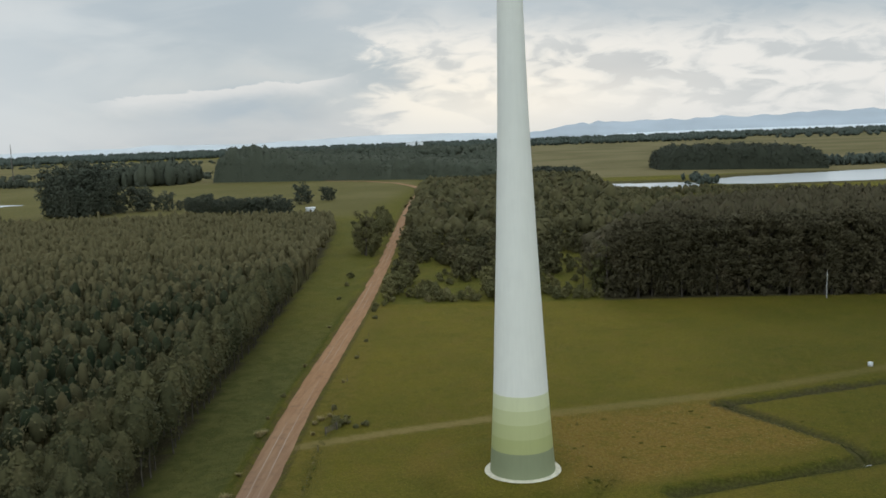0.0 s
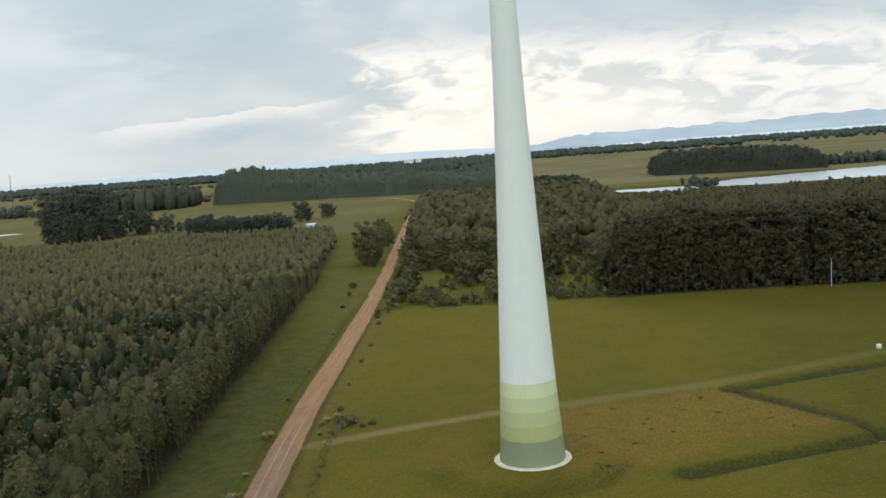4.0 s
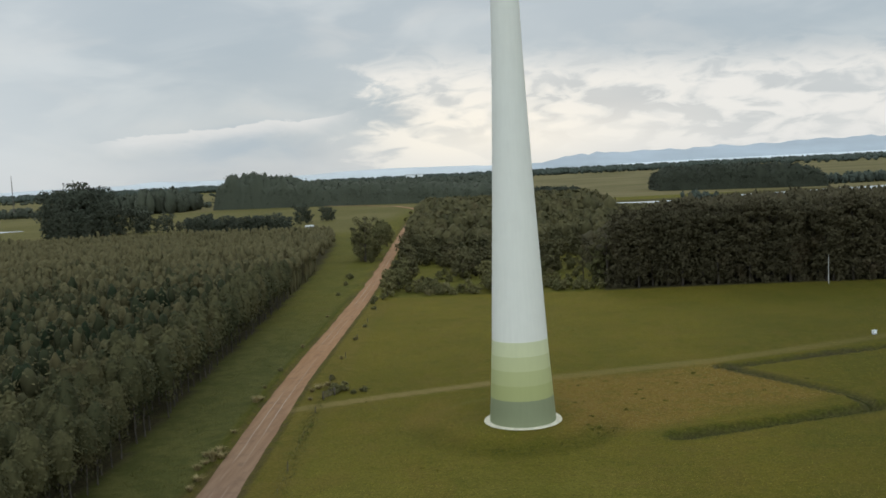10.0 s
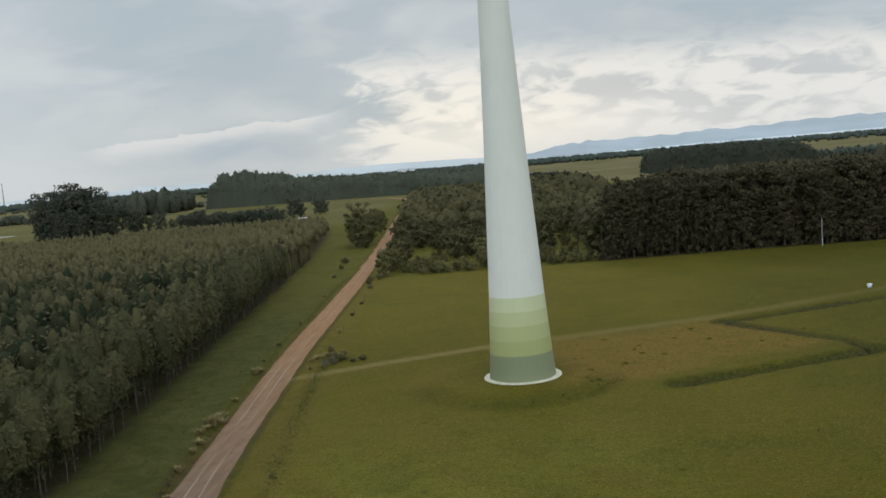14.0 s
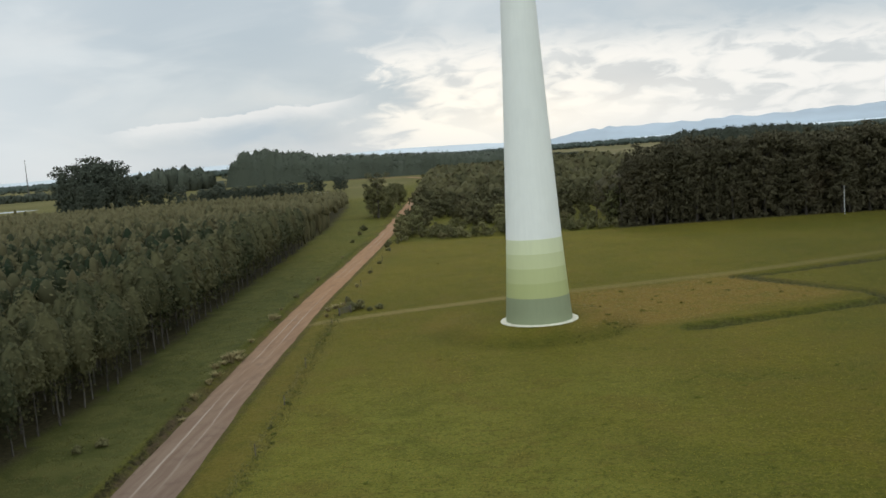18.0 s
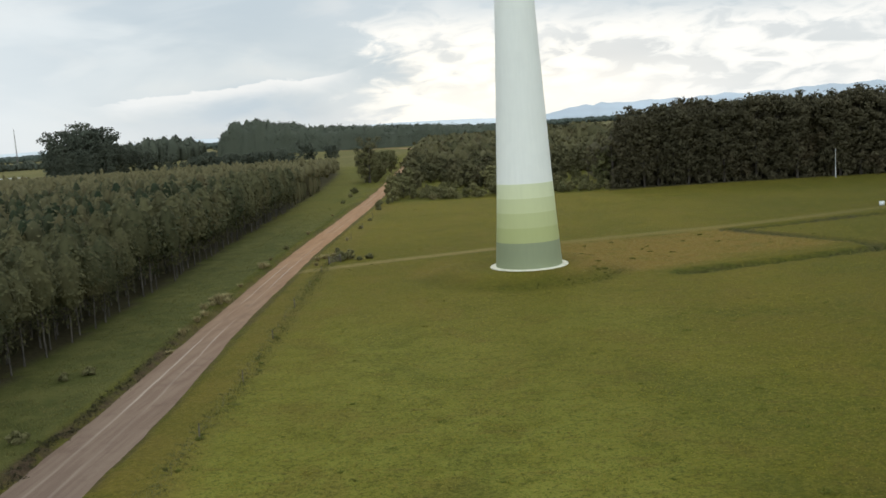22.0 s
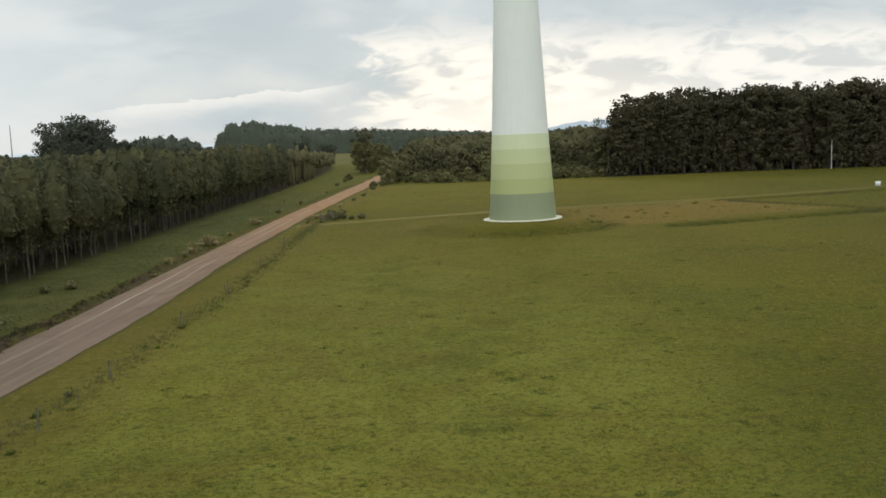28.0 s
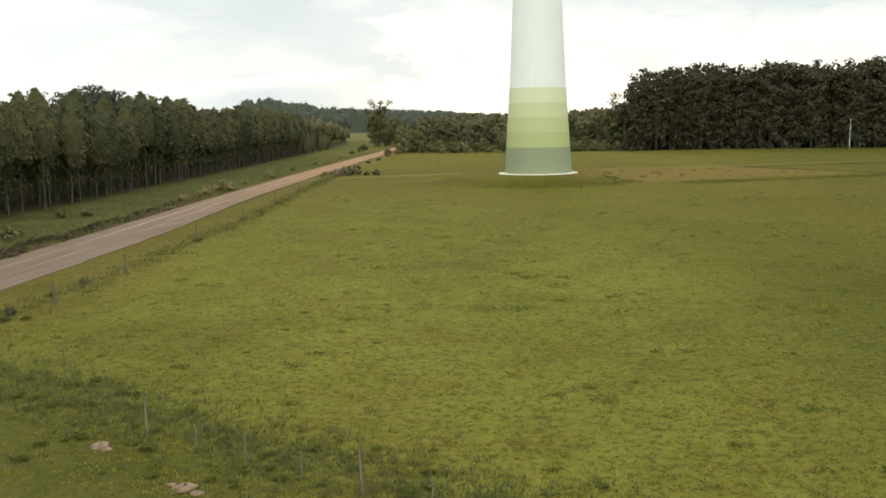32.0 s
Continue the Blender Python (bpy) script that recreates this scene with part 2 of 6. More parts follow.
def ground_material():
    """Pasture, dry patches, rank green ditches, leaf fall under trees, far fields and red soil, by the zones of the
    ground mesh. Two of the zones also carry lens falloff and ditch shade.
    """
    m, n, b = material("ground", 0.95, 0.06)
    p = world_place(n)

    def zone(name):
        return n.add("ShaderNodeAttribute", attribute_name=name).outputs["Fac"]

    patch = n.noise(p, 0.045, 5.0, 0.6)
    mid = n.noise(p, 0.33, 5.0, 0.6, 0.5)
    tuft = n.noise(p, 1.9, 5.0, 0.65, 0.4)
    fine = n.noise(p, 9.0, 4.0, 0.65)
    streak = n.noise(n.scaled(p, 0.25, 1.4, 1.0), 1.0, 4.0, 0.6)
    green = n.mix(n.ramp(patch, 0.36, 0.64), (0.105, 0.104, 0.009), (0.158, 0.133, 0.012))
    green = n.mix(n.ramp(mid, 0.45, 0.72, 0.0, 0.65), green, (0.155, 0.117, 0.019))
    green = n.mix(n.ramp(mid, 0.44, 0.26, 0.0, 0.6), green, (0.060, 0.074, 0.009))
    green = n.mix(n.math("MULTIPLY", zone("straw"), n.ramp(mid, 0.28, 0.66, 0.4, 1.0)), green, (0.236, 0.224, 0.038))
    green = n.mix(n.ramp(tuft, 0.52, 0.74, 0.0, 0.7), green, (0.175, 0.127, 0.025))
    green = n.mix(n.ramp(tuft, 0.40, 0.24, 0.0, 0.55), green, (0.046, 0.056, 0.008))
    green = n.mix(n.ramp(streak, 0.54, 0.72, 0.0, 0.5), green, (0.135, 0.085, 0.025))
    green = n.mix(n.ramp(n.noise(p, 0.10, 5.0, 0.65, 0.6), 0.51, 0.64, 0.0, 0.5), green, (0.171, 0.119, 0.025))
    green = n.mix(n.ramp(n.noise(p, 0.07, 5.0, 0.6, 0.8), 0.52, 0.66, 0.0, 0.42), green, (0.086, 0.097, 0.014))
    spot = n.noise(p, 3.6, 4.0, 0.7, 0.8)
    green = n.mix(n.ramp(spot, 0.505, 0.60, 0.0, 0.7), green, (0.064, 0.068, 0.012))
    green = n.mix(n.ramp(spot, 0.48, 0.39, 0.0, 0.55), green, (0.250, 0.200, 0.042))
    green = n.mix(n.ramp(fine, 0.46, 0.30, 0.0, 0.45), green, (0.055, 0.052, 0.010))
    green = n.mix(n.ramp(fine, 0.56, 0.70, 0.0, 0.5), green, (0.217, 0.173, 0.040))
    dryc = n.mix(n.ramp(tuft, 0.35, 0.7), (0.180, 0.108, 0.024), (0.262, 0.168, 0.042))
    col = n.mix(n.math("MULTIPLY", zone("dry"), n.ramp(n.math("ADD", mid, n.math("MULTIPLY", tuft, 0.5)), 0.48, 0.86, 0.40, 1.0)), green, dryc)
    track = n.mix(n.ramp(fine, 0.3, 0.7), (0.230, 0.165, 0.062), (0.330, 0.240, 0.098))
    col = n.mix(n.math("MULTIPLY", zone("track"), n.ramp(tuft, 0.30, 0.5, 0.35, 0.95)), col, track)
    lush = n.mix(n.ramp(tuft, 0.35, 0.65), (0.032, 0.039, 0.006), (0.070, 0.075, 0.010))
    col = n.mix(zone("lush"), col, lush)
    verge = n.mix(n.ramp(mid, 0.35, 0.65), (0.068, 0.071, 0.018), (0.108, 0.103, 0.030))
    verge = n.mix(n.ramp(tuft, 0.55, 0.8, 0.0, 0.6), verge, (0.120, 0.099, 0.037))
    col = n.mix(zone("verge"), col, verge)
    litter = n.mix(n.ramp(tuft, 0.3, 0.7), (0.044, 0.037, 0.018), (0.092, 0.074, 0.038))
    col = n.mix(zone("litter"), col, litter)
    soil = n.mix(n.ramp(tuft, 0.3, 0.7), (0.052, 0.034, 0.022), (0.105, 0.066, 0.042))
    col = n.mix(n.math("MULTIPLY", zone("soil"), n.ramp(mid, 0.35, 0.6, 0.35, 1.0)), col, soil)
    farf = n.mix(n.ramp(n.noise(p, 0.006, 3.0), 0.38, 0.62), (0.140, 0.118, 0.050), (0.195, 0.158, 0.076))
    col = n.mix(zone("far"), col, farf)
    col = n.mix(1.0, col, (0.85, 0.87, 0.82), "MULTIPLY")
    n.put(col, b.inputs["Base Color"])
    bump(n, b, n.math("ADD", tuft, n.math("ADD", n.math("MULTIPLY", fine, 0.6), n.math("MULTIPLY", spot, 0.8))), 0.9, 0.18)
    return m


def road_material():
    """Packed red-brown earth with pale wheel tracks, damp patches and loose gravel."""
    m, n, b = material("red_earth_road", 0.95, 0.15)
    p = world_place(n)
    u = n.add("ShaderNodeAttribute", attribute_name="across").outputs["Fac"]
    v = n.add("ShaderNodeAttribute", attribute_name="along").outputs["Fac"]
    mid = n.noise(p, 0.5, 5.0, 0.6)
    long = n.noise(n.scaled(p, 1.6, 0.10, 1.0), 1.0, 4.0, 0.6)
    fine = n.noise(p, 7.0, 4.0, 0.65)
    brown = n.mix(n.ramp(long, 0.35, 0.65), (0.150, 0.101, 0.072), (0.186, 0.130, 0.093))
    red = n.mix(n.ramp(long, 0.35, 0.65), (0.275, 0.145, 0.070), (0.325, 0.182, 0.092))
    col = n.mix(n.ramp(v, -95.0, 82.0), brown, red)
    col = n.mix(n.ramp(mid, 0.5, 0.75, 0.0, 0.5), col, (0.125, 0.078, 0.055))
    wob = n.math("ADD", u, n.math("MULTIPLY", n.math("SUBTRACT", n.noise(n.scaled(p, 0.3, 0.05, 1), 1.0, 2.0), 0.5), 0.14))
    tr = n.math("ABSOLUTE", n.math("SUBTRACT", n.math("ABSOLUTE", n.math("SUBTRACT", wob, -0.01)), 0.32))
    wheel = n.math("MULTIPLY", n.ramp(tr, 0.075, 0.012), n.ramp(n.noise(n.scaled(p, 0.3, 0.022, 1.0), 1.0, 3.0), 0.34, 0.66))
    col = n.mix(n.math("MULTIPLY", wheel, 0.7), col, (0.380, 0.305, 0.240))
    col = n.mix(n.ramp(fine, 0.6, 0.8, 0.0, 0.35), col, (0.300, 0.235, 0.190))
    n.put(col, b.inputs["Base Color"])
    bump(n, b, n.math("ADD", fine, n.math("MULTIPLY", long, 1.5)), 0.5, 0.05)
    return m


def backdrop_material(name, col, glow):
    """Distant land, with the haze of kilometres of air put into its colour and glow."""
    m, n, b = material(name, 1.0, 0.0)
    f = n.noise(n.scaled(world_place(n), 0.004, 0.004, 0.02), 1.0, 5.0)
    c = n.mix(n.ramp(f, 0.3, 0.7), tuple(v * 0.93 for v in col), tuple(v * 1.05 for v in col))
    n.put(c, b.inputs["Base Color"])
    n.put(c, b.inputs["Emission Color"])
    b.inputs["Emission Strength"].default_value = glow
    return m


M_GROUND, M_ROAD = ground_material(), road_material()
# pale base colour stands in for the bright sky's reflection
M_LAKE = water_material("lake_water", (0.58, 0.60, 0.59))
M_EUC = leaf_material("eucalyptus_leaves", (0.025, 0.036, 0.017), (0.152, 0.130, 0.062), (0.120, 0.094, 0.042), 0.25, 0.5)
# outer rows: lifted grey-green darks, haze put into the leaf colour
M_EUCROW = leaf_material("hazed_row_leaves", (0.043, 0.050, 0.024), (0.128, 0.116, 0.052), (0.122, 0.098, 0.045), 0.3, 0.45)
M_WOOD = leaf_material("forest_leaves", (0.060, 0.054, 0.029), (0.082, 0.070, 0.038), (0.088, 0.066, 0.037), 0.12, 0.08)
M_SCRUB = leaf_material("scrub_leaves", (0.072, 0.076, 0.029), (0.190, 0.168, 0.072), (0.195, 0.155, 0.080), 0.2, 0.14)
M_VERGE = leaf_material("verge_grass_leaves", (0.090, 0.098, 0.030), (0.170, 0.160, 0.056), (0.190, 0.155, 0.068), 0.45)
# far and grove leaves paler and bluer: distance haze put into the colour
M_FAR = leaf_material("hazed_far_leaves", (0.054, 0.067, 0.054), (0.079, 0.092, 0.071), None, 0.0, 0.2)
M_GROVE = leaf_material("hazed_grove_leaves", (0.054, 0.062, 0.044), (0.080, 0.086, 0.058), None, 0.0, 0.2)
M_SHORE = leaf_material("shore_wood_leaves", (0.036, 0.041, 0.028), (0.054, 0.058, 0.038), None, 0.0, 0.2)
M_THICKET = leaf_material("thicket_leaves", (0.052, 0.052, 0.024), (0.116, 0.102, 0.046), (0.126, 0.098, 0.051), 0.15, 0.15)
M_TUSS = leaf_material("dry_tussock_leaves", (0.170, 0.135, 0.060), (0.380, 0.310, 0.150), None, 0.2)
M_GRASS = leaf_material("grass_blades", (0.170, 0.152, 0.020), (0.360, 0.300, 0.060), (0.310, 0.220, 0.060), 0.55, 0.6)
M_CLUMP = leaf_material("clump_leaves", (0.078, 0.092, 0.016), (0.135, 0.146, 0.028), None, 0.35, 0.4)
M_BANK = leaf_material("bank_weed_leaves", (0.036, 0.032, 0.016), (0.080, 0.068, 0.032), None, 0.15)
M_WITHERED = leaf_material("withered_blades", (0.085, 0.058, 0.020), (0.180, 0.120, 0.042), None, 0.3)
M_DITCH = leaf_material("ditch_weed_leaves", (0.040, 0.047, 0.013), (0.082, 0.086, 0.023), None, 0.25)
M_WEED = leaf_material("weed_leaves", (0.074, 0.084, 0.016), (0.130, 0.130, 0.028), None, 0.4)
M_BARK = bark_material("pale_bark", (0.052, 0.043, 0.034), (0.115, 0.097, 0.077))
M_DARKBARK = bark_material("dark_bark", (0.050, 0.040, 0.030), (0.120, 0.100, 0.078))
M_WOODBARK = bark_material("woodland_bark", (0.026, 0.021, 0.016), (0.055, 0.045, 0.034))
M_POST = bark_material("weathered_post", (0.085, 0.070, 0.052), (0.170, 0.145, 0.112))
M_PICKET = bark_material("pale_picket", (0.130, 0.115, 0.090), (0.260, 0.235, 0.185))
M_WIRE = plain_material("rusty_wire", (0.10, 0.085, 0.07), (0.16, 0.14, 0.12), 3.0, 0.7, 0.3)
M_POLE = plain_material("pale_concrete_pole", (0.36, 0.35, 0.32), (0.50, 0.48, 0.44), 2.0)
M_CONC = plain_material("pale_concrete", (0.52, 0.48, 0.36), (0.66, 0.61, 0.47), 1.2)
M_SOILC = plain_material("red_clay", (0.17, 0.105, 0.06), (0.27, 0.18, 0.11), 5.0)
M_WHITE = painted_material("white_tower_paint", (0.80, 0.785, 0.705), 0.6, 0.02)
M_SHEET = plain_material("white_sheet_metal", (0.66, 0.67, 0.66), (0.80, 0.81, 0.80), 0.8, 0.5)
M_DARKGAP = plain_material("dark_opening", (0.03, 0.03, 0.03), (0.05, 0.05, 0.05), 1.0)
BANDS = ((0.262, 0.286, 0.165), (0.425, 0.440, 0.188), (0.478, 0.494, 0.234), (0.555, 0.568, 0.305), (0.645, 0.655, 0.405))
M_BAND = [painted_material("green_tower_paint", c, 0.6, 0.022) for c in BANDS]
# backdrop colours carry the haze, and a faint glow lifts them further
M_HILL = backdrop_material("hazed_hills", (0.31, 0.355, 0.39), 0.70)
M_HILL2 = backdrop_material("hazed_farther_hills", (0.49, 0.53, 0.55), 0.42)
M_LAGOON = backdrop_material("hazed_lagoon", (0.58, 0.63, 0.66), 0.35)


# ---- mesh helpers ----
def mesh_np(name, V, F, mat, smooth=False, attrs=None):
    """A mesh from arrays of corners and faces, the faces all of one size."""
    V, F = np.asarray(V, np.float32), np.asarray(F, np.int32)
    me = bpy.data.meshes.new(name)
    me.vertices.add(len(V))
    me.vertices.foreach_set("co", V.ravel())
    me.loops.add(F.size)
    me.loops.foreach_set("vertex_index", F.ravel())
    me.polygons.add(len(F))
    me.polygons.foreach_set("loop_start", np.arange(0, F.size, F.shape[1], dtype=np.int32))
    if smooth:
        me.polygons.foreach_set("use_smooth", np.ones(len(F), bool))
    for k, v in (attrs or {}).items():
        me.attributes.new(k, "FLOAT", "POINT").data.foreach_set("value", np.asarray(v, np.float32).ravel())
    me.update(calc_edges=True)
    me.materials.append(mat)
    return me


def part(name, me, parent, label=""):
    ob = new(name, me)
    ob.parent = parent
    return tagged(ob, label)


def thing(name, m, label, category, group=""):
    ob = new(name)
    ob.empty_display_size = 0.3
    ob.matrix_world = m
    return tagged(ob, label, category, group)


def join(*pieces):
    """Several (V, F) into one."""
    V, F, k = [], [], 0
    for v, f in pieces:
        V.append(v), F.append(np.asarray(f) + k)
        k += len(v)
    return np.concatenate(V), np.concatenate(F)


def tube(points, radii, sides=7):
    """A tapered tube through points, open at its ends, in quads."""
    P = np.asarray(points, float)
    d = np.gradient(P, axis=0)
    d /= np.linalg.norm(d, axis=1)[:, None] + 1e-9
    ref = np.where(np.abs(d[:, 2:3]) > 0.9, [[1.0, 0, 0]], [[0, 0, 1.0]])
    u = np.cross(d, ref)
    u /= np.linalg.norm(u, axis=1)[:, None]
    w = np.cross(d, u)
    a = np.linspace(0, 2 * np.pi, sides, endpoint=False)
    r = np.asarray(radii, float)[:, None, None]
    V = (P[:, None] + r * (np.cos(a)[None, :, None] * u[:, None] + np.sin(a)[None, :, None] * w[:, None])).reshape(-1, 3)
    i, j = np.meshgrid(np.arange(len(P) - 1), np.arange(sides), indexing="ij")
    k = (j + 1) % sides
    F = np.stack([i * sides + j, i * sides + k, (i + 1) * sides + k, (i + 1) * sides + j], -1).reshape(-1, 4)
    return V, F


def lathe(profile, sides=64):
    """A body of turning round z from (radius, height) pairs, in quads."""
    a = np.linspace(0, 2 * np.pi, sides, endpoint=False)
    R = np.asarray(profile, float)
    V = np.stack([R[:, 0:1] * np.cos(a), R[:, 0:1] * np.sin(a), R[:, 1:2] + 0 * a], -1).reshape(-1, 3)
    i, j = np.meshgrid(np.arange(len(R) - 1), np.arange(sides), indexing="ij")
    k = (j + 1) % sides
    return V, np.stack([i * sides + j, i * sides + k, (i + 1) * sides + k, (i + 1) * sides + j], -1).reshape(-1, 4)


def box(x0, x1, y0, y1, z0, z1):
    V = np.array([[x, y, z] for z in (z0, z1) for x, y in ((x0, y0), (x1, y0), (x1, y1), (x0, y1))], float)
    F = np.array([[0, 3, 2, 1], [4, 5, 6, 7], [0, 1, 5, 4], [1, 2, 6, 5], [2, 3, 7, 6], [3, 0, 4, 7]])
    return V, F


def cards(rng, C, size, slim=0.55, N=None, loose=0.6):
    """One small folded leaf-shaped quad at each of the places C, facing roughly along N where it is given."""
    C = np.asarray(C, float)
    n = len(C)
    c = rng.normal(size=(n, 3))
    if N is not None:
        c = np.asarray(N, float) / (np.linalg.norm(N, axis=1)[:, None] + 1e-9) + loose * c
    c /= np.linalg.norm(c, axis=1)[:, None]
    a = np.cross(c, rng.normal(size=(n, 3)))
    a /= np.linalg.norm(a, axis=1)[:, None] + 1e-9
    b = np.cross(c, a)
    s = (np.asarray(size) * rng.uniform(0.6, 1.35, n))[:, None]
    V = np.stack([C + a * s, C + b * s * slim - c * s * 0.18, C - a * s, C - b * s * slim - c * s * 0.18], 1).reshape(-1, 3)
    return V, np.arange(4 * n).reshape(-1, 4)


def lumps(rng, C, R, H, seg=7, ring=4, rough=0.22):
    """An uneven closed blob round each of the places C, with half widths R and half heights H."""
    C, n = np.asarray(C, float), len(C)
    th = np.linspace(0.12, np.pi - 0.12, ring + 1)
    ph = np.linspace(0, 2 * np.pi, seg, endpoint=False)
    d = np.stack([np.sin(th)[:, None] * np.cos(ph), np.sin(th)[:, None] * np.sin(ph), np.cos(th)[:, None] + 0 * ph], -1).reshape(-1, 3)
    k = 1 + rng.uniform(-rough, rough, (n, len(d), 1))
    s = np.stack([np.broadcast_to(R, n), np.broadcast_to(R, n), np.broadcast_to(H, n)], -1)[:, None]
    V = (C[:, None] + d[None] * s * k).reshape(-1, 3)
    i, j = np.meshgrid(np.arange(ring), np.arange(seg), indexing="ij")
    m = (j + 1) % seg
    f = np.stack([i * seg + j, (i + 1) * seg + j, (i + 1) * seg + m, i * seg + m], -1).reshape(-1, 4)
    F = (f[None] + (np.arange(n) * len(d))[:, None, None]).reshape(-1, 4)
    return V, F


def ball(rng, n):
    d = rng.normal(size=(n, 3))
    d /= np.linalg.norm(d, axis=1)[:, None]
    return d * (rng.uniform(0.25, 1.0, n) ** 0.4)[:, None]


def smooth01(a, b, x):
    t = np.clip((x - a) / (b - a), 0, 1)
    return t * t * (3 - 2 * t)


def near_line(X, Y, pts):
    """Distance of places from a line of points."""
    best = np.full(np.shape(X), 1e9)
    for (x0, y0), (x1, y1) in zip(pts[:-1], pts[1:]):
        dx, dy = x1 - x0, y1 - y0
        t = np.clip(((X - x0) * dx + (Y - y0) * dy) / (dx * dx + dy * dy), 0, 1)
        best = np.minimum(best, np.hypot(X - x0 - t * dx, Y - y0 - t * dy))
    return best


# ---- the plan ----
BASE = -1.2
ROAD_Y = (-544, -150, -87, -62, -34, -8, 35, 61, 95, 152, 265, 408, 571, 650, 702)
ROAD_X = (-26, -31.2, -33.1, -34.3, -37.2, -39.2, -42.5, -43.8, -45.0, -47.6, -55, -66, -78, -81, -84)
EDGE_Y = (-544, -81.6, -54.4, -10.9, 42.2, 95.2, 138.7, 232.6, 367.2, 448.8)
EDGE_X = (-40, -50, -52.5, -56.5, -62, -66.5, -70.5, -79, -97, -114)
DITCH_A = ((37.4, 36.8), (54, 44), (71.5, 51), (125, 74))
DITCH_B = ((37.4, 36.8), (45, 25.5), (52.4, 14), (53.5, 6.5))
DITCH_C = ((125, 38), (72, 13.5), (53.5, 6), (37.7, 0), (22, -6.4))
TRACK = ((-38, 15.5), (-34, 17.5), (-22.5, 23), (-6, 29.5), (7.8, 33), (37.5, 43), (72.4, 60), (130, 87))


def road_x(y):
    k = np.interp(y, ROAD_Y, ROAD_X)
    return 0.5 * k + 0.25 * (np.interp(np.asarray(y) - 16.0, ROAD_Y, ROAD_X) + np.interp(np.asarray(y) + 16.0, ROAD_Y, ROAD_X))


def edge_x(y):
    return np.interp(y, EDGE_Y, EDGE_X)


def lake_mask(X, Y):
    """Positive inside the lake."""
    shore = np.interp(X, (66, 76, 101, 141, 156, 166, 178, 190, 235, 330, 700, 1200), (745, 690, 655, 645, 655, 735, 700, 690, 680, 690, 640, 600))
    far = np.interp(X, (66, 76, 110, 150, 160, 170, 178, 212, 287, 373, 700, 1200), (746, 748, 745, 740, 730, 715, 760, 800, 828, 862, 905, 930))
    return np.minimum(np.minimum(Y - shore, far - Y), (X - 62) * 0.6)


def ground_z(X, Y):
    X, Y = np.asarray(X, float), np.asarray(Y, float)
    z = np.full(np.broadcast(X, Y).shape, BASE)
    z = z + 0.10 * np.sin(X * 0.06 + 1.0) * np.sin(Y * 0.037) * (np.abs(X) < 300)
    e = np.hypot((X + 1.0) / 15.5, (Y - 2.7) / 17.0)
    z = z + (1.24 + (BASE - z) ) * smooth01(1.05, 0.62, e)
    for line, deep, wide in ((DITCH_A, 0.9, 2.2), (DITCH_B, 0.6, 1.5), (DITCH_C, 1.0, 2.4)):
        d = near_line(X, Y, line)
        z = z - deep * smooth01(wide, 0.3, d) + 0.15 * smooth01(wide + 1.8, wide + 0.3, d) * smooth01(wide - 0.6, wide + 0.3, d)
    off = X - road_x(Y)
    z = z - 0.25 * smooth01(4.0, 3.1, np.abs(off + 0.75)) * (Y < 705)
    z = z + 0.22 * smooth01(-3.9, -4.8, off) * smooth01(-9.0, -5.5, off) * (Y < 705)
    z = z + 2.2 * smooth01(435, 571, Y) * smooth01(-50, -130, X) * smooth01(2040, 1090, Y)
    z = np.where(lake_mask(X, Y) > -6, np.minimum(z, -1.25 - 0.19 * np.clip(lake_mask(X, Y) + 6, 0, 20)), z)
    return z


# ---- ground ----
def steps(*spans):
    out = []
    for a, b, d in spans:
        out.append(np.arange(a, b, d))
    return np.concatenate(out + [[spans[-1][1]]])


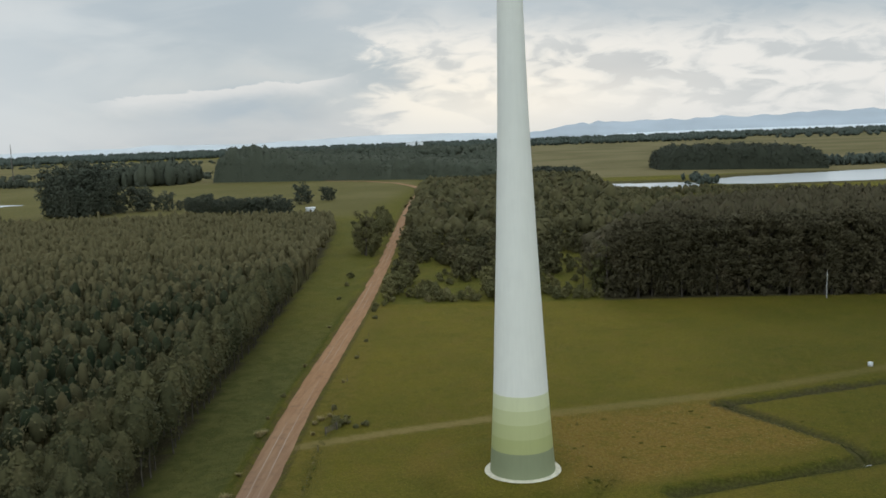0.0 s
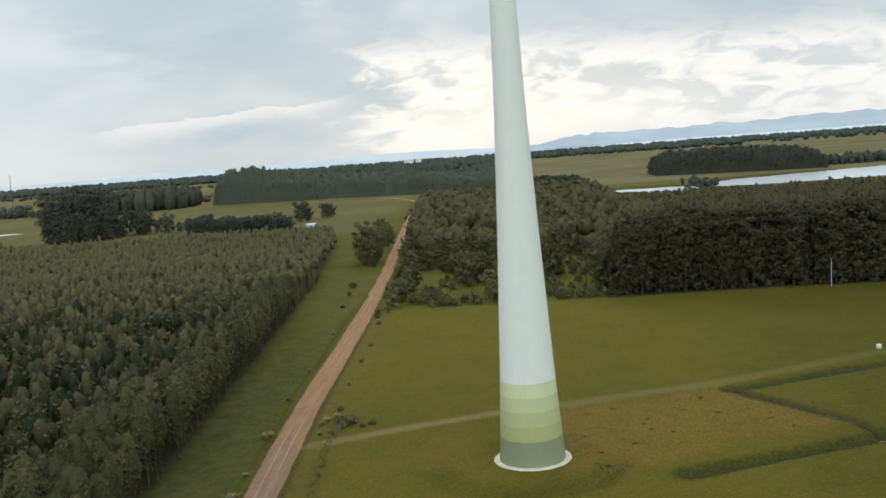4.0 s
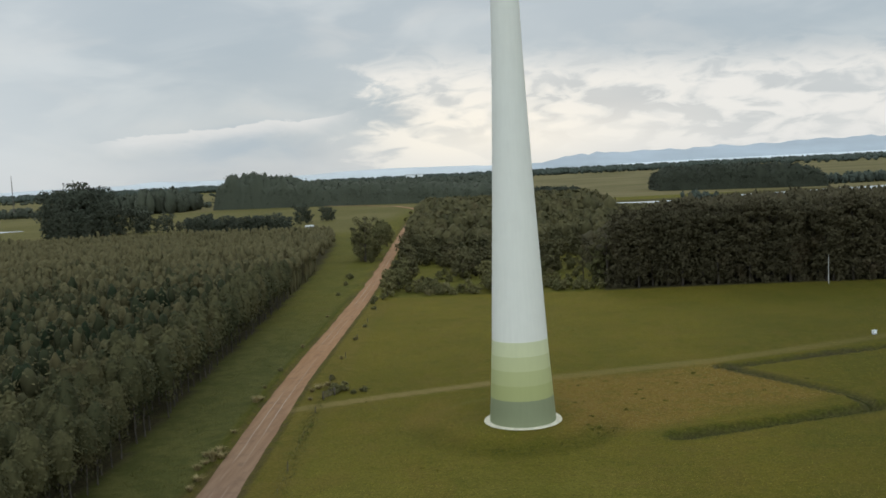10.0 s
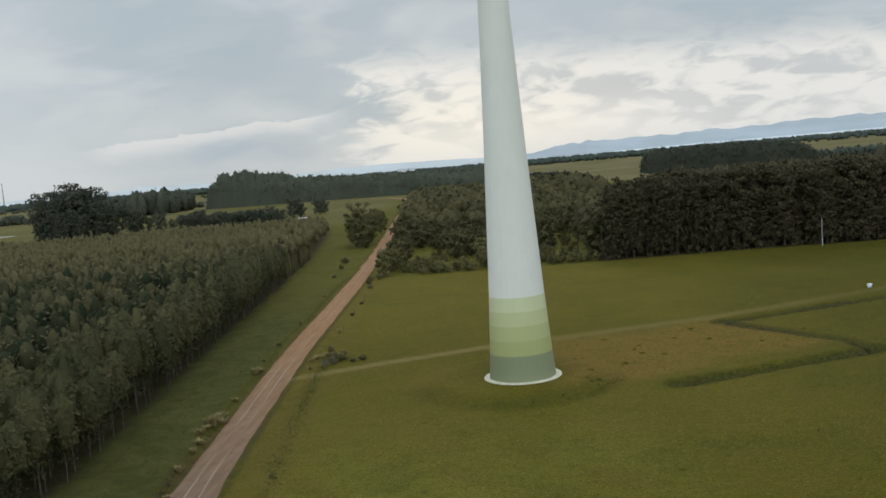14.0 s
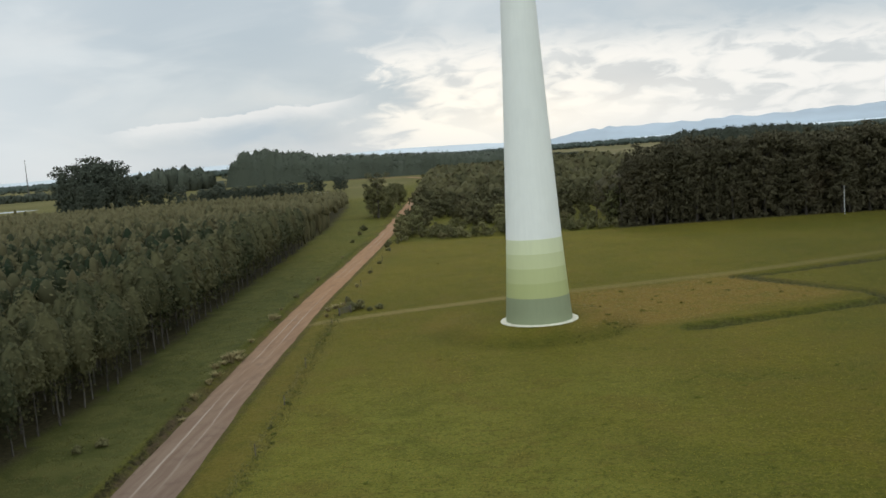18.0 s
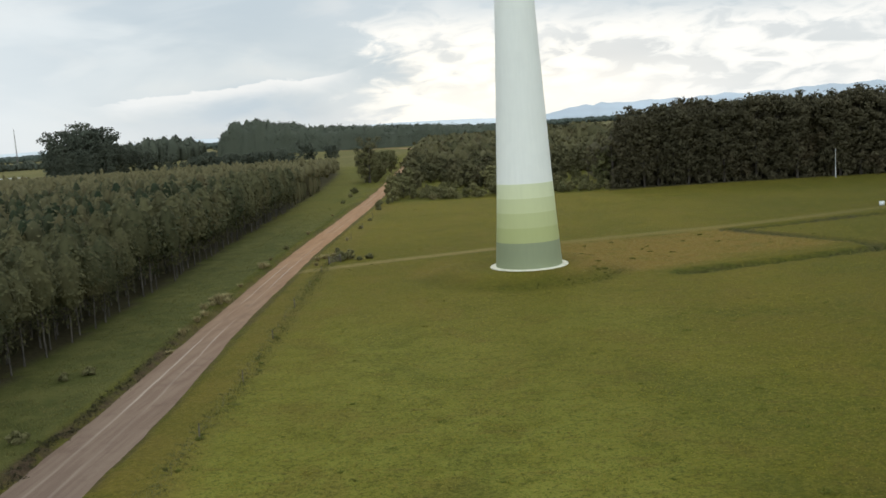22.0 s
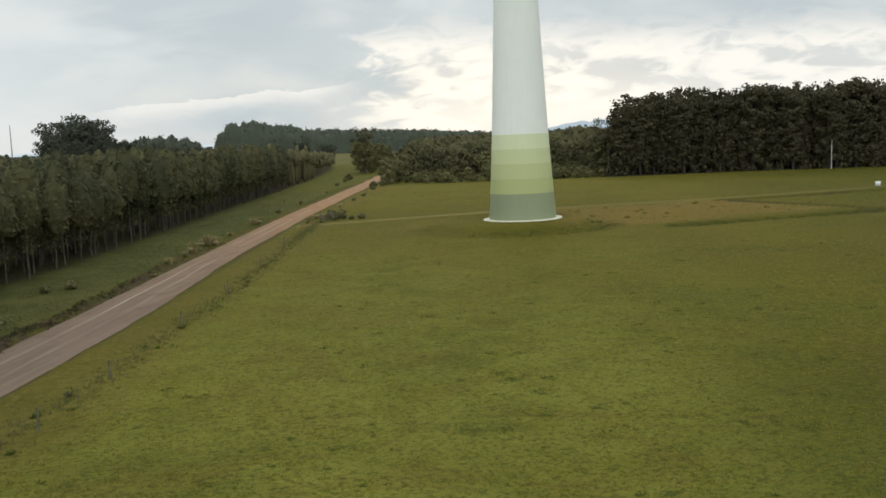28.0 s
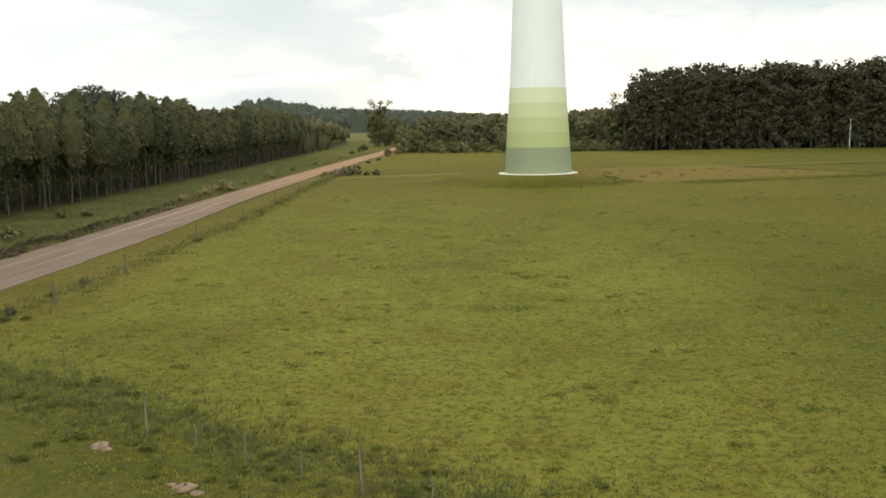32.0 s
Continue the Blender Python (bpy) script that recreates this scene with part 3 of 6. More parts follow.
def build_ground():
    xs = steps((-4650, -1400, 250), (-1400, -500, 50), (-500, -120, 10), (-120, -52, 2), (-52, -24, 0.55), (-24, 76, 1.0), (76, 130, 2), (130, 500, 10), (500, 1400, 50), (1400, 4650, 250))
    ys = steps((-4700, -1000, 400), (-1000, -180, 40), (-180, -144, 4), (-144, -84, 1.8), (-84, 96, 1.5), (96, 204, 3), (204, 1040, 10), (1040, 2040, 40), (2040, 4550, 150))
    X, Y = np.meshgrid(xs, ys, indexing="ij")
    Z = ground_z(X, Y)
    off = X - road_x(Y)
    wob = 2.0 * np.sin(X * 0.21 + Y * 0.10) + 1.5 * np.sin(X * 0.07 - Y * 0.14)
    dry = 0.95 * smooth01(5, -5, np.maximum(np.maximum(Y - (30 + X * 0.27), (0.49 * (X - 18) - 3) - Y), np.maximum(4 - X, X - (52 - 0.55 * (Y - 12)))) + wob * 0.5)
    dry = np.maximum(dry, 0.45 * smooth01(6, 0, near_line(X, Y, ((-10, -8), (-16, 3), (-14, 16))) + wob))
    dry = np.maximum(dry, 0.35 * smooth01(152, 82, Y) * smooth01(54, 122, Y) * smooth01(-40, -20, X))
    dry = np.maximum(dry, 0.45 * smooth01(2.6, 3.4, off) * smooth01(11.0, 7.0, off + 0.5 * wob) * (Y < 150))
    dry = np.maximum(dry, 0.22 * smooth01(-85, -20, Y + 3 * wob) * smooth01(4, 9, off) * (Y < 150) * (X < 160))
    track = smooth01(2.3, 0.8, near_line(X, Y, TRACK[:4])) + 0.60 * smooth01(2.8, 1.0, near_line(X, Y, TRACK[3:]))
    lush = np.zeros_like(X)
    # ditches darker green: rank growth, with their shade put into the colour
    for line, w in ((DITCH_A, 1.9), (DITCH_B, 1.2), (DITCH_C, 2.6)):
        lush = np.maximum(lush, 0.85 * smooth01(w + 0.7, w - 0.7, near_line(X, Y, line) + 0.12 * wob))
    # darker ring along the near foot of the mound
    ell = np.hypot((X + 1.0) / 15.5, (Y - 2.7) / 17.0)
    lush = np.maximum(lush, 0.42 * smooth01(0.24, 0.0, np.abs(ell - 0.90) - 0.06) * smooth01(8, -5, Y))
    # dark strip on the bank left of the road
    lush = np.maximum(lush, 0.75 * smooth01(-4.1, -4.5, off + 0.12 * wob) * smooth01(-6.0, -5.0, off + 0.12 * wob) * (Y < 163))
    verge = smooth01(-5.0, -5.8, off) * (Y < 449) * (X > edge_x(Y) - 3)
    verge = verge * (1 - 0.55 * smooth01(41, 150, Y) * (Y < 449))
    verge = np.maximum(verge, 0.15 * smooth01(2.7, 3.3, off) * smooth01(10.5, 8.0, off) * (Y < 272))
    # rough grass on the near side of the cross fence
    verge = np.maximum(verge, 0.55 * smooth01(-1.3, 1.3, (-120.6 - 0.60 * (X + 5.2)) - Y + 0.4 * wob) * (X > -30) * (Y > -178))
    verge = np.maximum(verge, 0.30 * smooth01(442, 470, Y) * smooth01(-60, -90, X) * (Y < 1224))
    verge = np.maximum(verge, 0.3 * (X > road_x(Y) + 6) * (X < 30) * (Y > 149) * (Y < 313))
    inplant = (X < edge_x(Y) - 1.0) & (Y < 456) & (Y > -544) & (X > -420)
    inwood = (X > 26) & (X < 340) & (Y > 147) & (Y < 340)
    inscrub = (X > road_x(Y) + 6) & (X <= 30) & (Y > 150) & (Y < 755)
    litter = np.where(inplant, 1.0, 0.0) + np.where(inwood, 1.0, 0.0)
    scrubg = np.where(inscrub, 0.35, 0.0)
    litter = np.maximum(litter, scrubg * smooth01(272, 408, Y))
    # middle pasture darkened to make up for the changing exposure
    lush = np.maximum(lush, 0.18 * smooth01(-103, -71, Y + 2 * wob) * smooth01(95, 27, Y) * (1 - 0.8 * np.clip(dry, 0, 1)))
    # near left and right side dimmed: lens falloff put into the ground colour
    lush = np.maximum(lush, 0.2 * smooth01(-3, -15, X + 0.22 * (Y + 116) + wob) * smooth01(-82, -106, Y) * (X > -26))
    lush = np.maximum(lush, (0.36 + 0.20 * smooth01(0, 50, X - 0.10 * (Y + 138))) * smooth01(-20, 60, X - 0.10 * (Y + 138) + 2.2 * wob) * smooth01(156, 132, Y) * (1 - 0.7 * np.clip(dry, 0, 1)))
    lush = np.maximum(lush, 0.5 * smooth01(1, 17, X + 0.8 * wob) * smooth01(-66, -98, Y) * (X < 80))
    litter = np.maximum(litter, 0.8 * ((Y > 3100) | ((Y > 1360) & (X < -60) & (X > -0.31 * Y))))
    far = np.where((Y > 850) & (Y < 3300) & (X > 20), 1.0, 0.0)
    far = np.maximum(far, np.where((Y > 938) & (Y < 2600) & (X < -0.31 * Y), 0.8, 0.0))
    far = np.maximum(far, 0.6 * smooth01(449, 503, Y) * smooth01(-85, -110, X) * (Y < 1088))
    # ditch bottoms browned as well, more of their shade put into the colour
    for line, k in ((DITCH_A, 0.8), (DITCH_B, 0.6), (DITCH_C, 0.5)):
        litter = np.maximum(litter, k * smooth01(2.0, 0.9, near_line(X, Y, line) + 0.2 * wob))
    litter = np.where(far > 0.5, 0.0, litter)
    litter = np.maximum(litter, 0.75 * smooth01(-40, -24, lake_mask(X, Y)) * (Y < 980) * (X > 40))
    # near pasture yellower, and lightened to make up for the changing exposure
    straw = 1.0 * smooth01(15, -70, Y + 2 * wob) * smooth01(26, 0, X + wob) * smooth01(4.0, 9.0, off) * smooth01(1.3, -1.3, (-120.6 - 0.60 * (X + 5.2)) - Y)
    soil = smooth01(4.0, 3.3, np.abs(off + 0.75)) * (Y < 705) * 0.6
    soil = np.maximum(soil, 0.95 * smooth01(-3.5, -3.9, off) * smooth01(-5.6, -4.6, off + 0.15 * wob) * smooth01(-12, -45, Y))
    nx, ny = X.shape
    i, j = np.meshgrid(np.arange(nx - 1), np.arange(ny - 1), indexing="ij")
    F = np.stack([i * ny + j, (i + 1) * ny + j, (i + 1) * ny + j + 1, i * ny + j + 1], -1).reshape(-1, 4)
    V = np.stack([X, Y, Z], -1).reshape(-1, 3)
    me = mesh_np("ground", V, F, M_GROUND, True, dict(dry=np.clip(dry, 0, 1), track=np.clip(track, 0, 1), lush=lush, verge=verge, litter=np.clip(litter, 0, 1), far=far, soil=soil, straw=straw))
    tagged(new("ground", me), "wide green pasture with dry patches and ditches", "ground", kind="structure")


def build_road():
    ys = steps((-544, -160, 12), (-160, 204, 1.8), (204, 702, 6))
    us = np.array([-1.12, -1.0, -0.85, -0.55, -0.27, 0.0, 0.27, 0.55, 0.85, 1.0, 1.12])
    rng = np.random.default_rng(5)
    wid = np.interp(ys, (-66, -36), (3.12, 2.56)) + 0.06 * np.sin(ys * 0.11) + 0.06 * np.sin(ys * 0.43 + 1)
    X = road_x(ys)[:, None] - 0.82 + us[None] * wid[:, None] + rng.normal(0, 0.035, (len(ys), len(us)))
    Y = ys[:, None] + 0 * us[None]
    crown = 0.10 * (1 - us**2) - 0.035 * (np.abs(np.abs(us) - 0.27) < 0.02) - 0.22 * (np.abs(us) > 1.05)
    Z = ground_z(road_x(ys)[:, None] + 0 * us[None], Y) + 0.05 + crown[None]
    n, m = X.shape
    i, j = np.meshgrid(np.arange(n - 1), np.arange(m - 1), indexing="ij")
    F = np.stack([i * m + j, i * m + j + 1, (i + 1) * m + j + 1, (i + 1) * m + j], -1).reshape(-1, 4)
    V = np.stack([X, Y, Z], -1).reshape(-1, 3)
    me = mesh_np("road", V, F, M_ROAD, True, dict(across=us[None] + 0 * X, along=Y))
    tagged(new("road", me), "straight red-brown earth road with pale wheel tracks", "road", kind="structure")
    # its far end turns to the left over the rise
    pts = np.array([(-84, 700), (-88, 740), (-100, 785), (-122, 835), (-160, 890), (-215, 935)], float)
    d = np.gradient(pts, axis=0)
    d /= np.linalg.norm(d, axis=1)[:, None]
    s = np.stack([-d[:, 1], d[:, 0]], -1)
    P = np.stack([pts - 3.2 * s, pts + 3.2 * s], 1)
    Z = ground_z(P[..., 0], P[..., 1]) + 0.25
    V = np.concatenate([P, Z[..., None]], -1).reshape(-1, 3)
    F = [(2 * k, 2 * k + 2, 2 * k + 3, 2 * k + 1) for k in range(len(pts) - 1)]
    me = mesh_np("road_bend", V, F, M_ROAD, False, dict(across=np.tile([-1.0, 1.0], len(pts)), along=np.full(2 * len(pts), 300.0)))
    tagged(new("road_bend", me), "earth road bending away over the meadow", "road", kind="structure")


def build_lake():
    xs, ys = steps((60, 240, 4), (240, 1200, 12)), steps((503, 980, 6))
    X, Y = np.meshgrid(xs, ys, indexing="ij")
    keep = lake_mask(X, Y) > -4
    nx, ny = X.shape
    i, j = np.meshgrid(np.arange(nx - 1), np.arange(ny - 1), indexing="ij")
    F = np.stack([i * ny + j, (i + 1) * ny + j, (i + 1) * ny + j + 1, i * ny + j + 1], -1).reshape(-1, 4)
    F = F[keep.ravel()[F].all(1)]
    V = np.stack([X, Y, np.full_like(X, -2.2)], -1).reshape(-1, 3)
    tagged(new("lake", mesh_np("lake", V, F, M_LAKE)), "still lake with the sky's reflection in its pale colour", "lake", kind="structure")
    a = np.linspace(0, 2 * np.pi, 28, endpoint=False)
    r = 1 + 0.15 * np.sin(3 * a) + 0.1 * np.sin(5 * a + 1)
    V = np.stack([-457 + 24 * r * np.cos(a), 661 + 12 * r * np.sin(a)], -1)
    z = float(np.max(ground_z(V[:, 0], V[:, 1]))) + 0.15
    V = np.concatenate([np.c_[V, np.full(28, z)], [[-457, 661, z]]])
    F = [(k, (k + 1) % 28, 28) for k in range(28)]
    tagged(new("pond", mesh_np("pond", V, F, M_LAKE)), "small pond in the meadow behind the trees", "pond", kind="structure")


def build_backdrop():
    eye = np.array([0.0, -139.0])

    def ridge(name, rad, azs, tops, low, mat, label, rough):
        azs, tops = np.array(azs) * 0.70, np.array(tops) * 0.70 - 0.16
        az = np.linspace(azs[0], azs[-1], 240)
        el = np.interp(az, azs, tops)
        rng = np.random.default_rng(11)
        jag = np.interp(az, np.linspace(azs[0], azs[-1], 90), rng.normal(0, rough, 90))
        top = 50 + np.tan(np.radians(el + jag)) * rad
        x, y = eye[0] + rad * np.sin(np.radians(az)), eye[1] + rad * np.cos(np.radians(az))
        back = 1.012
        V = np.concatenate([np.stack([x, y, np.full_like(x, low)], -1), np.stack([x, y, top], -1), np.stack([x * back, (y + 139) * back - 139, top - 6], -1)])
        n = len(az)
        F = [(r * n + k, r * n + k + 1, (r + 1) * n + k + 1, (r + 1) * n + k) for r in range(2) for k in range(n - 1)]
        tagged(new(name, mesh_np(name, V, F, mat)), label, "hills", kind="structure")

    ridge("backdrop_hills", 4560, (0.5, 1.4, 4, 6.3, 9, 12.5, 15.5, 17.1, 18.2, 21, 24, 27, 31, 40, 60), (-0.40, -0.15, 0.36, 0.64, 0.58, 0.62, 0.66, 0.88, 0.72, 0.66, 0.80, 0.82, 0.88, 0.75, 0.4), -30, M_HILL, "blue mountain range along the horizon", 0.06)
    ridge("backdrop_low_hills", 4640, (-60, -40, -33, -30, -27, -22, -17, -13, -8, -3, 2, 10, 60), (-0.2, -0.18, -0.12, 0.06, -0.02, -0.12, 0.02, 0.17, 0.20, 0.06, 0.0, -0.05, -0.05), -30, M_HILL2, "pale far hills, haze in their colour", 0.02)
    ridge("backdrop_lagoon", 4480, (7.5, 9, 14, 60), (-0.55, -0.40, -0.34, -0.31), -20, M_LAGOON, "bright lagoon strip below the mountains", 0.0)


build_ground()
build_road()
build_lake()
build_backdrop()


# ---- wind turbine ----
def build_turbine():
    top = thing("wind_turbine", pose(0, 0, 0), "tall white wind turbine tower with green bands at its foot", "wind turbine")
    prof_z = (0.15, 3.9, 12.4, 16.6, 34.2, 53.1, 68.0, 84.0, 96.5)
    prof_r = (4.95, 4.66, 4.12, 3.92, 3.06, 2.28, 1.90, 1.52, 1.22)

    def rad(z):
        k = np.interp(z, prof_z, prof_r)
        return float(0.5 * k + 0.25 * (np.interp(z - 2.5, prof_z, prof_r) + np.interp(z + 2.5, prof_z, prof_r)) if 3 < z < 93 else k)

    def section(z0, z1):
        """A ring of precast concrete."""
        return [(rad(z0), z0), (rad(z0 + 0.3), z0 + 0.3), (rad((z0 + z1) / 2), (z0 + z1) / 2), (rad(z1 - 0.3), z1 - 0.3), (rad(z1), z1)]

    part("foundation_ring", mesh_np("foundation_ring", *lathe([(4.8, -0.5), (5.78, -0.5), (5.81, -0.1), (5.81, 0.08), (5.76, 0.15), (4.8, 0.17)], 72), M_CONC, True), top, "pale concrete foundation ring")
    joints = [0.15, 3.9, 6.05, 8.2, 10.3, 12.4]
    for k in range(5):
        z0, z1 = joints[k], joints[k + 1]
        prof = section(z0, z1)
        part("green_band", mesh_np("green_band", *lathe(prof, 72), M_BAND[k], True), top, ("dark green band", "olive green band", "green band", "light green band", "pale green band")[k])
    z = 12.4
    while z < 96.4:
        z1 = min(z + 3.82, 96.5)
        prof = section(z, z1)
        part("tower_section", mesh_np("tower_section", *lathe(prof, 72), M_WHITE, True), top)
        z = z1
    # nacelle and rotor, high above
    egg = [(0.05, -4.2), (0.9, -4.1), (1.9, -3.4), (2.5, -2.0), (2.7, 0.0), (2.5, 2.2), (1.9, 4.2), (1.1, 5.6), (0.05, 6.2)]
    nac = part("nacelle", mesh_np("nacelle", *lathe(egg, 32), M_WHITE, True), top, "white egg-shaped nacelle")
    nac.matrix_local = pose(0, 0, 98.2, 90, 0, 60)
    hub = part("hub", mesh_np("hub", *lathe([(2.3, 0), (2.2, 1.2), (1.7, 2.4), (0.8, 3.2), (0.05, 3.5)], 32), M_WHITE, True), top)
    axis = Vector((math.sin(radians(60)), -math.cos(radians(60)), 0))
    hub.matrix_local = Matrix.Translation(Vector((0, 0, 98.2)) + axis * 3.6) @ pose(0, 0, 0, 90, 0, 60)
    zz = np.linspace(1.2, 35.5, 16)
    chord = np.interp(zz, (1.2, 3, 7, 20, 34, 35.5), (1.6, 2.2, 2.9, 1.7, 0.7, 0.1))
    thick = np.interp(zz, (1.2, 3, 7, 20, 35.5), (1.5, 1.2, 0.6, 0.3, 0.03))
    a = np.linspace(0, 2 * np.pi, 14, endpoint=False)
    V = np.stack([chord[:, None] / 2 * np.cos(a), thick[:, None] / 2 * np.sin(a), zz[:, None] + 0 * a], -1).reshape(-1, 3)
    i, j = np.meshgrid(np.arange(15), np.arange(14), indexing="ij")
    F = np.stack([i * 14 + j, i * 14 + (j + 1) % 14, (i + 1) * 14 + (j + 1) % 14, (i + 1) * 14 + j], -1).reshape(-1, 4)
    me = mesh_np("rotor_blade", V, F, M_WHITE, True)
    for k in range(3):
        b = part("rotor_blade", me, hub)
        b.matrix_local = hub.matrix_local.inverted() @ Matrix.Translation(Vector((0, 0, 98.2)) + axis * 4.6) @ pose(0, 0, 0, 0, 0, 60) @ pose(0, 0, 0, 0, 120 * k, 0)


build_turbine()


# ---- trees and shrubs ----
SPIRE_U = (0.0, 0.06, 0.20, 0.45, 0.75, 1.0)
SPIRE_R = (0.09, 0.38, 0.70, 0.97, 1.0, 0.60)


def spires(rng, tips, R, deep, seg=6):
    """A pointed uneven core for each young crown, from its tip down."""
    T, n, ring = np.asarray(tips, float), len(tips), len(SPIRE_U)
    ph = np.linspace(0, 2 * np.pi, seg, endpoint=False)[None, None] + rng.uniform(0, 6.3, (n, 1, 1))
    q = np.asarray(SPIRE_R)[None, :, None] * np.asarray(R)[:, None, None] * rng.uniform(0.78, 1.2, (n, ring, seg))
    drop = np.asarray(SPIRE_U)[None, :, None] * np.asarray(deep)[:, None, None] + rng.normal(0, 0.05, (n, ring, seg))
    V = np.stack([T[:, None, None, 0] + q * np.cos(ph), T[:, None, None, 1] + q * np.sin(ph), T[:, None, None, 2] - drop], -1).reshape(-1, 3)
    i, j = np.meshgrid(np.arange(ring - 1), np.arange(seg), indexing="ij")
    m = (j + 1) % seg
    f = np.stack([i * seg + j, (i + 1) * seg + j, (i + 1) * seg + m, i * seg + m], -1).reshape(-1, 4)
    return V, (f[None] + (np.arange(n) * ring * seg)[:, None, None]).reshape(-1, 4)


def spire_leaves(rng, tips, R, deep, n, size):
    """Sprays of leaves over the pointed crowns, drooping outwards."""
    T, m = np.asarray(tips, float), len(tips)
    u = rng.uniform(0.0, 1.0, (m, n)) ** 0.8
    a = rng.uniform(0, 2 * np.pi, (m, n))
    q = np.interp(u, SPIRE_U, SPIRE_R) * np.asarray(R)[:, None] * rng.uniform(0.85, 1.3, (m, n))
    C = np.stack([T[:, :1] + q * np.cos(a), T[:, 1:2] + q * np.sin(a), T[:, 2:] - (u - 0.03) * np.asarray(deep)[:, None]], -1).reshape(-1, 3)
    N = np.stack([np.cos(a), np.sin(a), 1.3 - 1.2 * u], -1).reshape(-1, 3)
    return cards(rng, C, size, 0.62, N, 0.3)


def crown_column(rng, n, h0, h1, r, size):
    """A pointed fluffy crown of leaf cards round a dense core, in loose tiers."""
    tips, deep = np.array([(0.0, 0.0, h1)]), np.array([h1 - h0])
    core = spires(rng, tips, np.array([0.72 * r]), deep * 0.96, 8)
    t = rng.uniform(0, 1, n) ** 0.85
    tier = 1 + 0.16 * np.sin(t * 26 + rng.uniform(0, 6))
    a = rng.uniform(0, 2 * np.pi, n)
    lobe = 1 + 0.3 * np.sin(3 * a + 7 * t + rng.uniform(0, 6)) * rng.uniform(0.5, 1)
    q = r * np.interp(t, SPIRE_U, SPIRE_R) * tier * lobe * rng.uniform(0.55, 1.08, n)
    N = np.stack([np.cos(a), np.sin(a), 1.2 - 1.1 * t], -1)
    return join(core, cards(rng, np.stack([q * np.cos(a), q * np.sin(a), h1 + 0.1 - (h1 - h0) * t], -1), size * 0.92, 0.66, N, 0.3))


def clump_places(rng, k, h0, h1, r, top=False, rise=0.6):
    """Where a crown's clumps sit: an egg, or with top a wide dome that is densest above."""
    a = rng.uniform(0, 2 * np.pi) + np.arange(k) * 2.4
    t = np.linspace(0.03, 1, k)
    if top:
        q = r * np.sqrt(rng.uniform(0.02, 1.0, k)) * np.interp(t, (0, 0.35, 1), (0.6, 0.85, 1.0))
        return np.stack([q * np.cos(a), q * np.sin(a), h0 + (h1 * (1 - 0.13 * (q / r) ** 2) - h0) * t**rise], -1)
    q = r * np.sin(np.pi * (0.18 + 0.74 * t)) * rng.uniform(0.35, 1.0, k)
    return np.stack([q * np.cos(a), q * np.sin(a), h0 + (h1 - h0) * t * rng.uniform(0.92, 1.06, k)], -1)


def tree_meshes(rng, h, h0, r, k, per, size, leaf, bark, name, clump=0.42, trunk_r=None, top=False, rise=0.6, core_r=0.56, loose=0.28):
    """A tree's two meshes: a tapered trunk with limbs, and a crown in clumps of leaves."""
    C = clump_places(rng, k, h0, h, r, top, rise)
    tr = trunk_r or h * 0.014
    lean = rng.normal(0, 0.02 * h, 2)
    zz = np.linspace(-0.3, h * 0.9, 7)
    stem = np.stack([lean[0] * (zz / h) ** 2, lean[1] * (zz / h) ** 2, zz], -1)
    wood = [tube(stem, np.linspace(tr * 1.25, tr * 0.25, 7))]
    for c in C[:: max(1, k // 9)]:
        z0 = max(0.3 * h, c[2] - 0.55 * np.hypot(c[0], c[1]) - 0.08 * h)
        f = (z0 / h) ** 2
        p0 = np.array([lean[0] * f, lean[1] * f, z0])
        mid = 0.5 * (p0 + c) + np.array([0, 0, -0.03 * h])
        wood.append(tube([p0, mid, c], [tr * 0.45, tr * 0.3, tr * 0.1], 5))
    rc = r * clump
    D = np.concatenate([ball(rng, per) for c in C])
    P = np.repeat(C, per, 0) + D * np.array([rc, rc, rc * 0.72]) * np.repeat(rng.uniform(0.7, 1.25, k), per)[:, None]
    core = lumps(rng, C, rc * core_r, rc * core_r * 0.76, 5, 2, 0.35)
    N = 0.55 * D + P * (0.6 / r, 0.6 / r, 0) + np.stack([0 * P[:, 2], 0 * P[:, 2], 0.9 * (P[:, 2] / h) ** 2 - 0.1], -1)
    leaves = join(cards(rng, P, size * 0.9, 0.9, N, loose), core)
    return mesh_np(name + "_trunk", *join(*wood), bark, True), mesh_np(name + "_crown", *leaves, leaf)


def plant(kind, meshes, m, label, category, group=""):
    t = thing(kind, m, label, category, group)
    part("trunk", meshes[0], t)
    part("crown", meshes[1], t)
    return t


rng = np.random.default_rng(21)


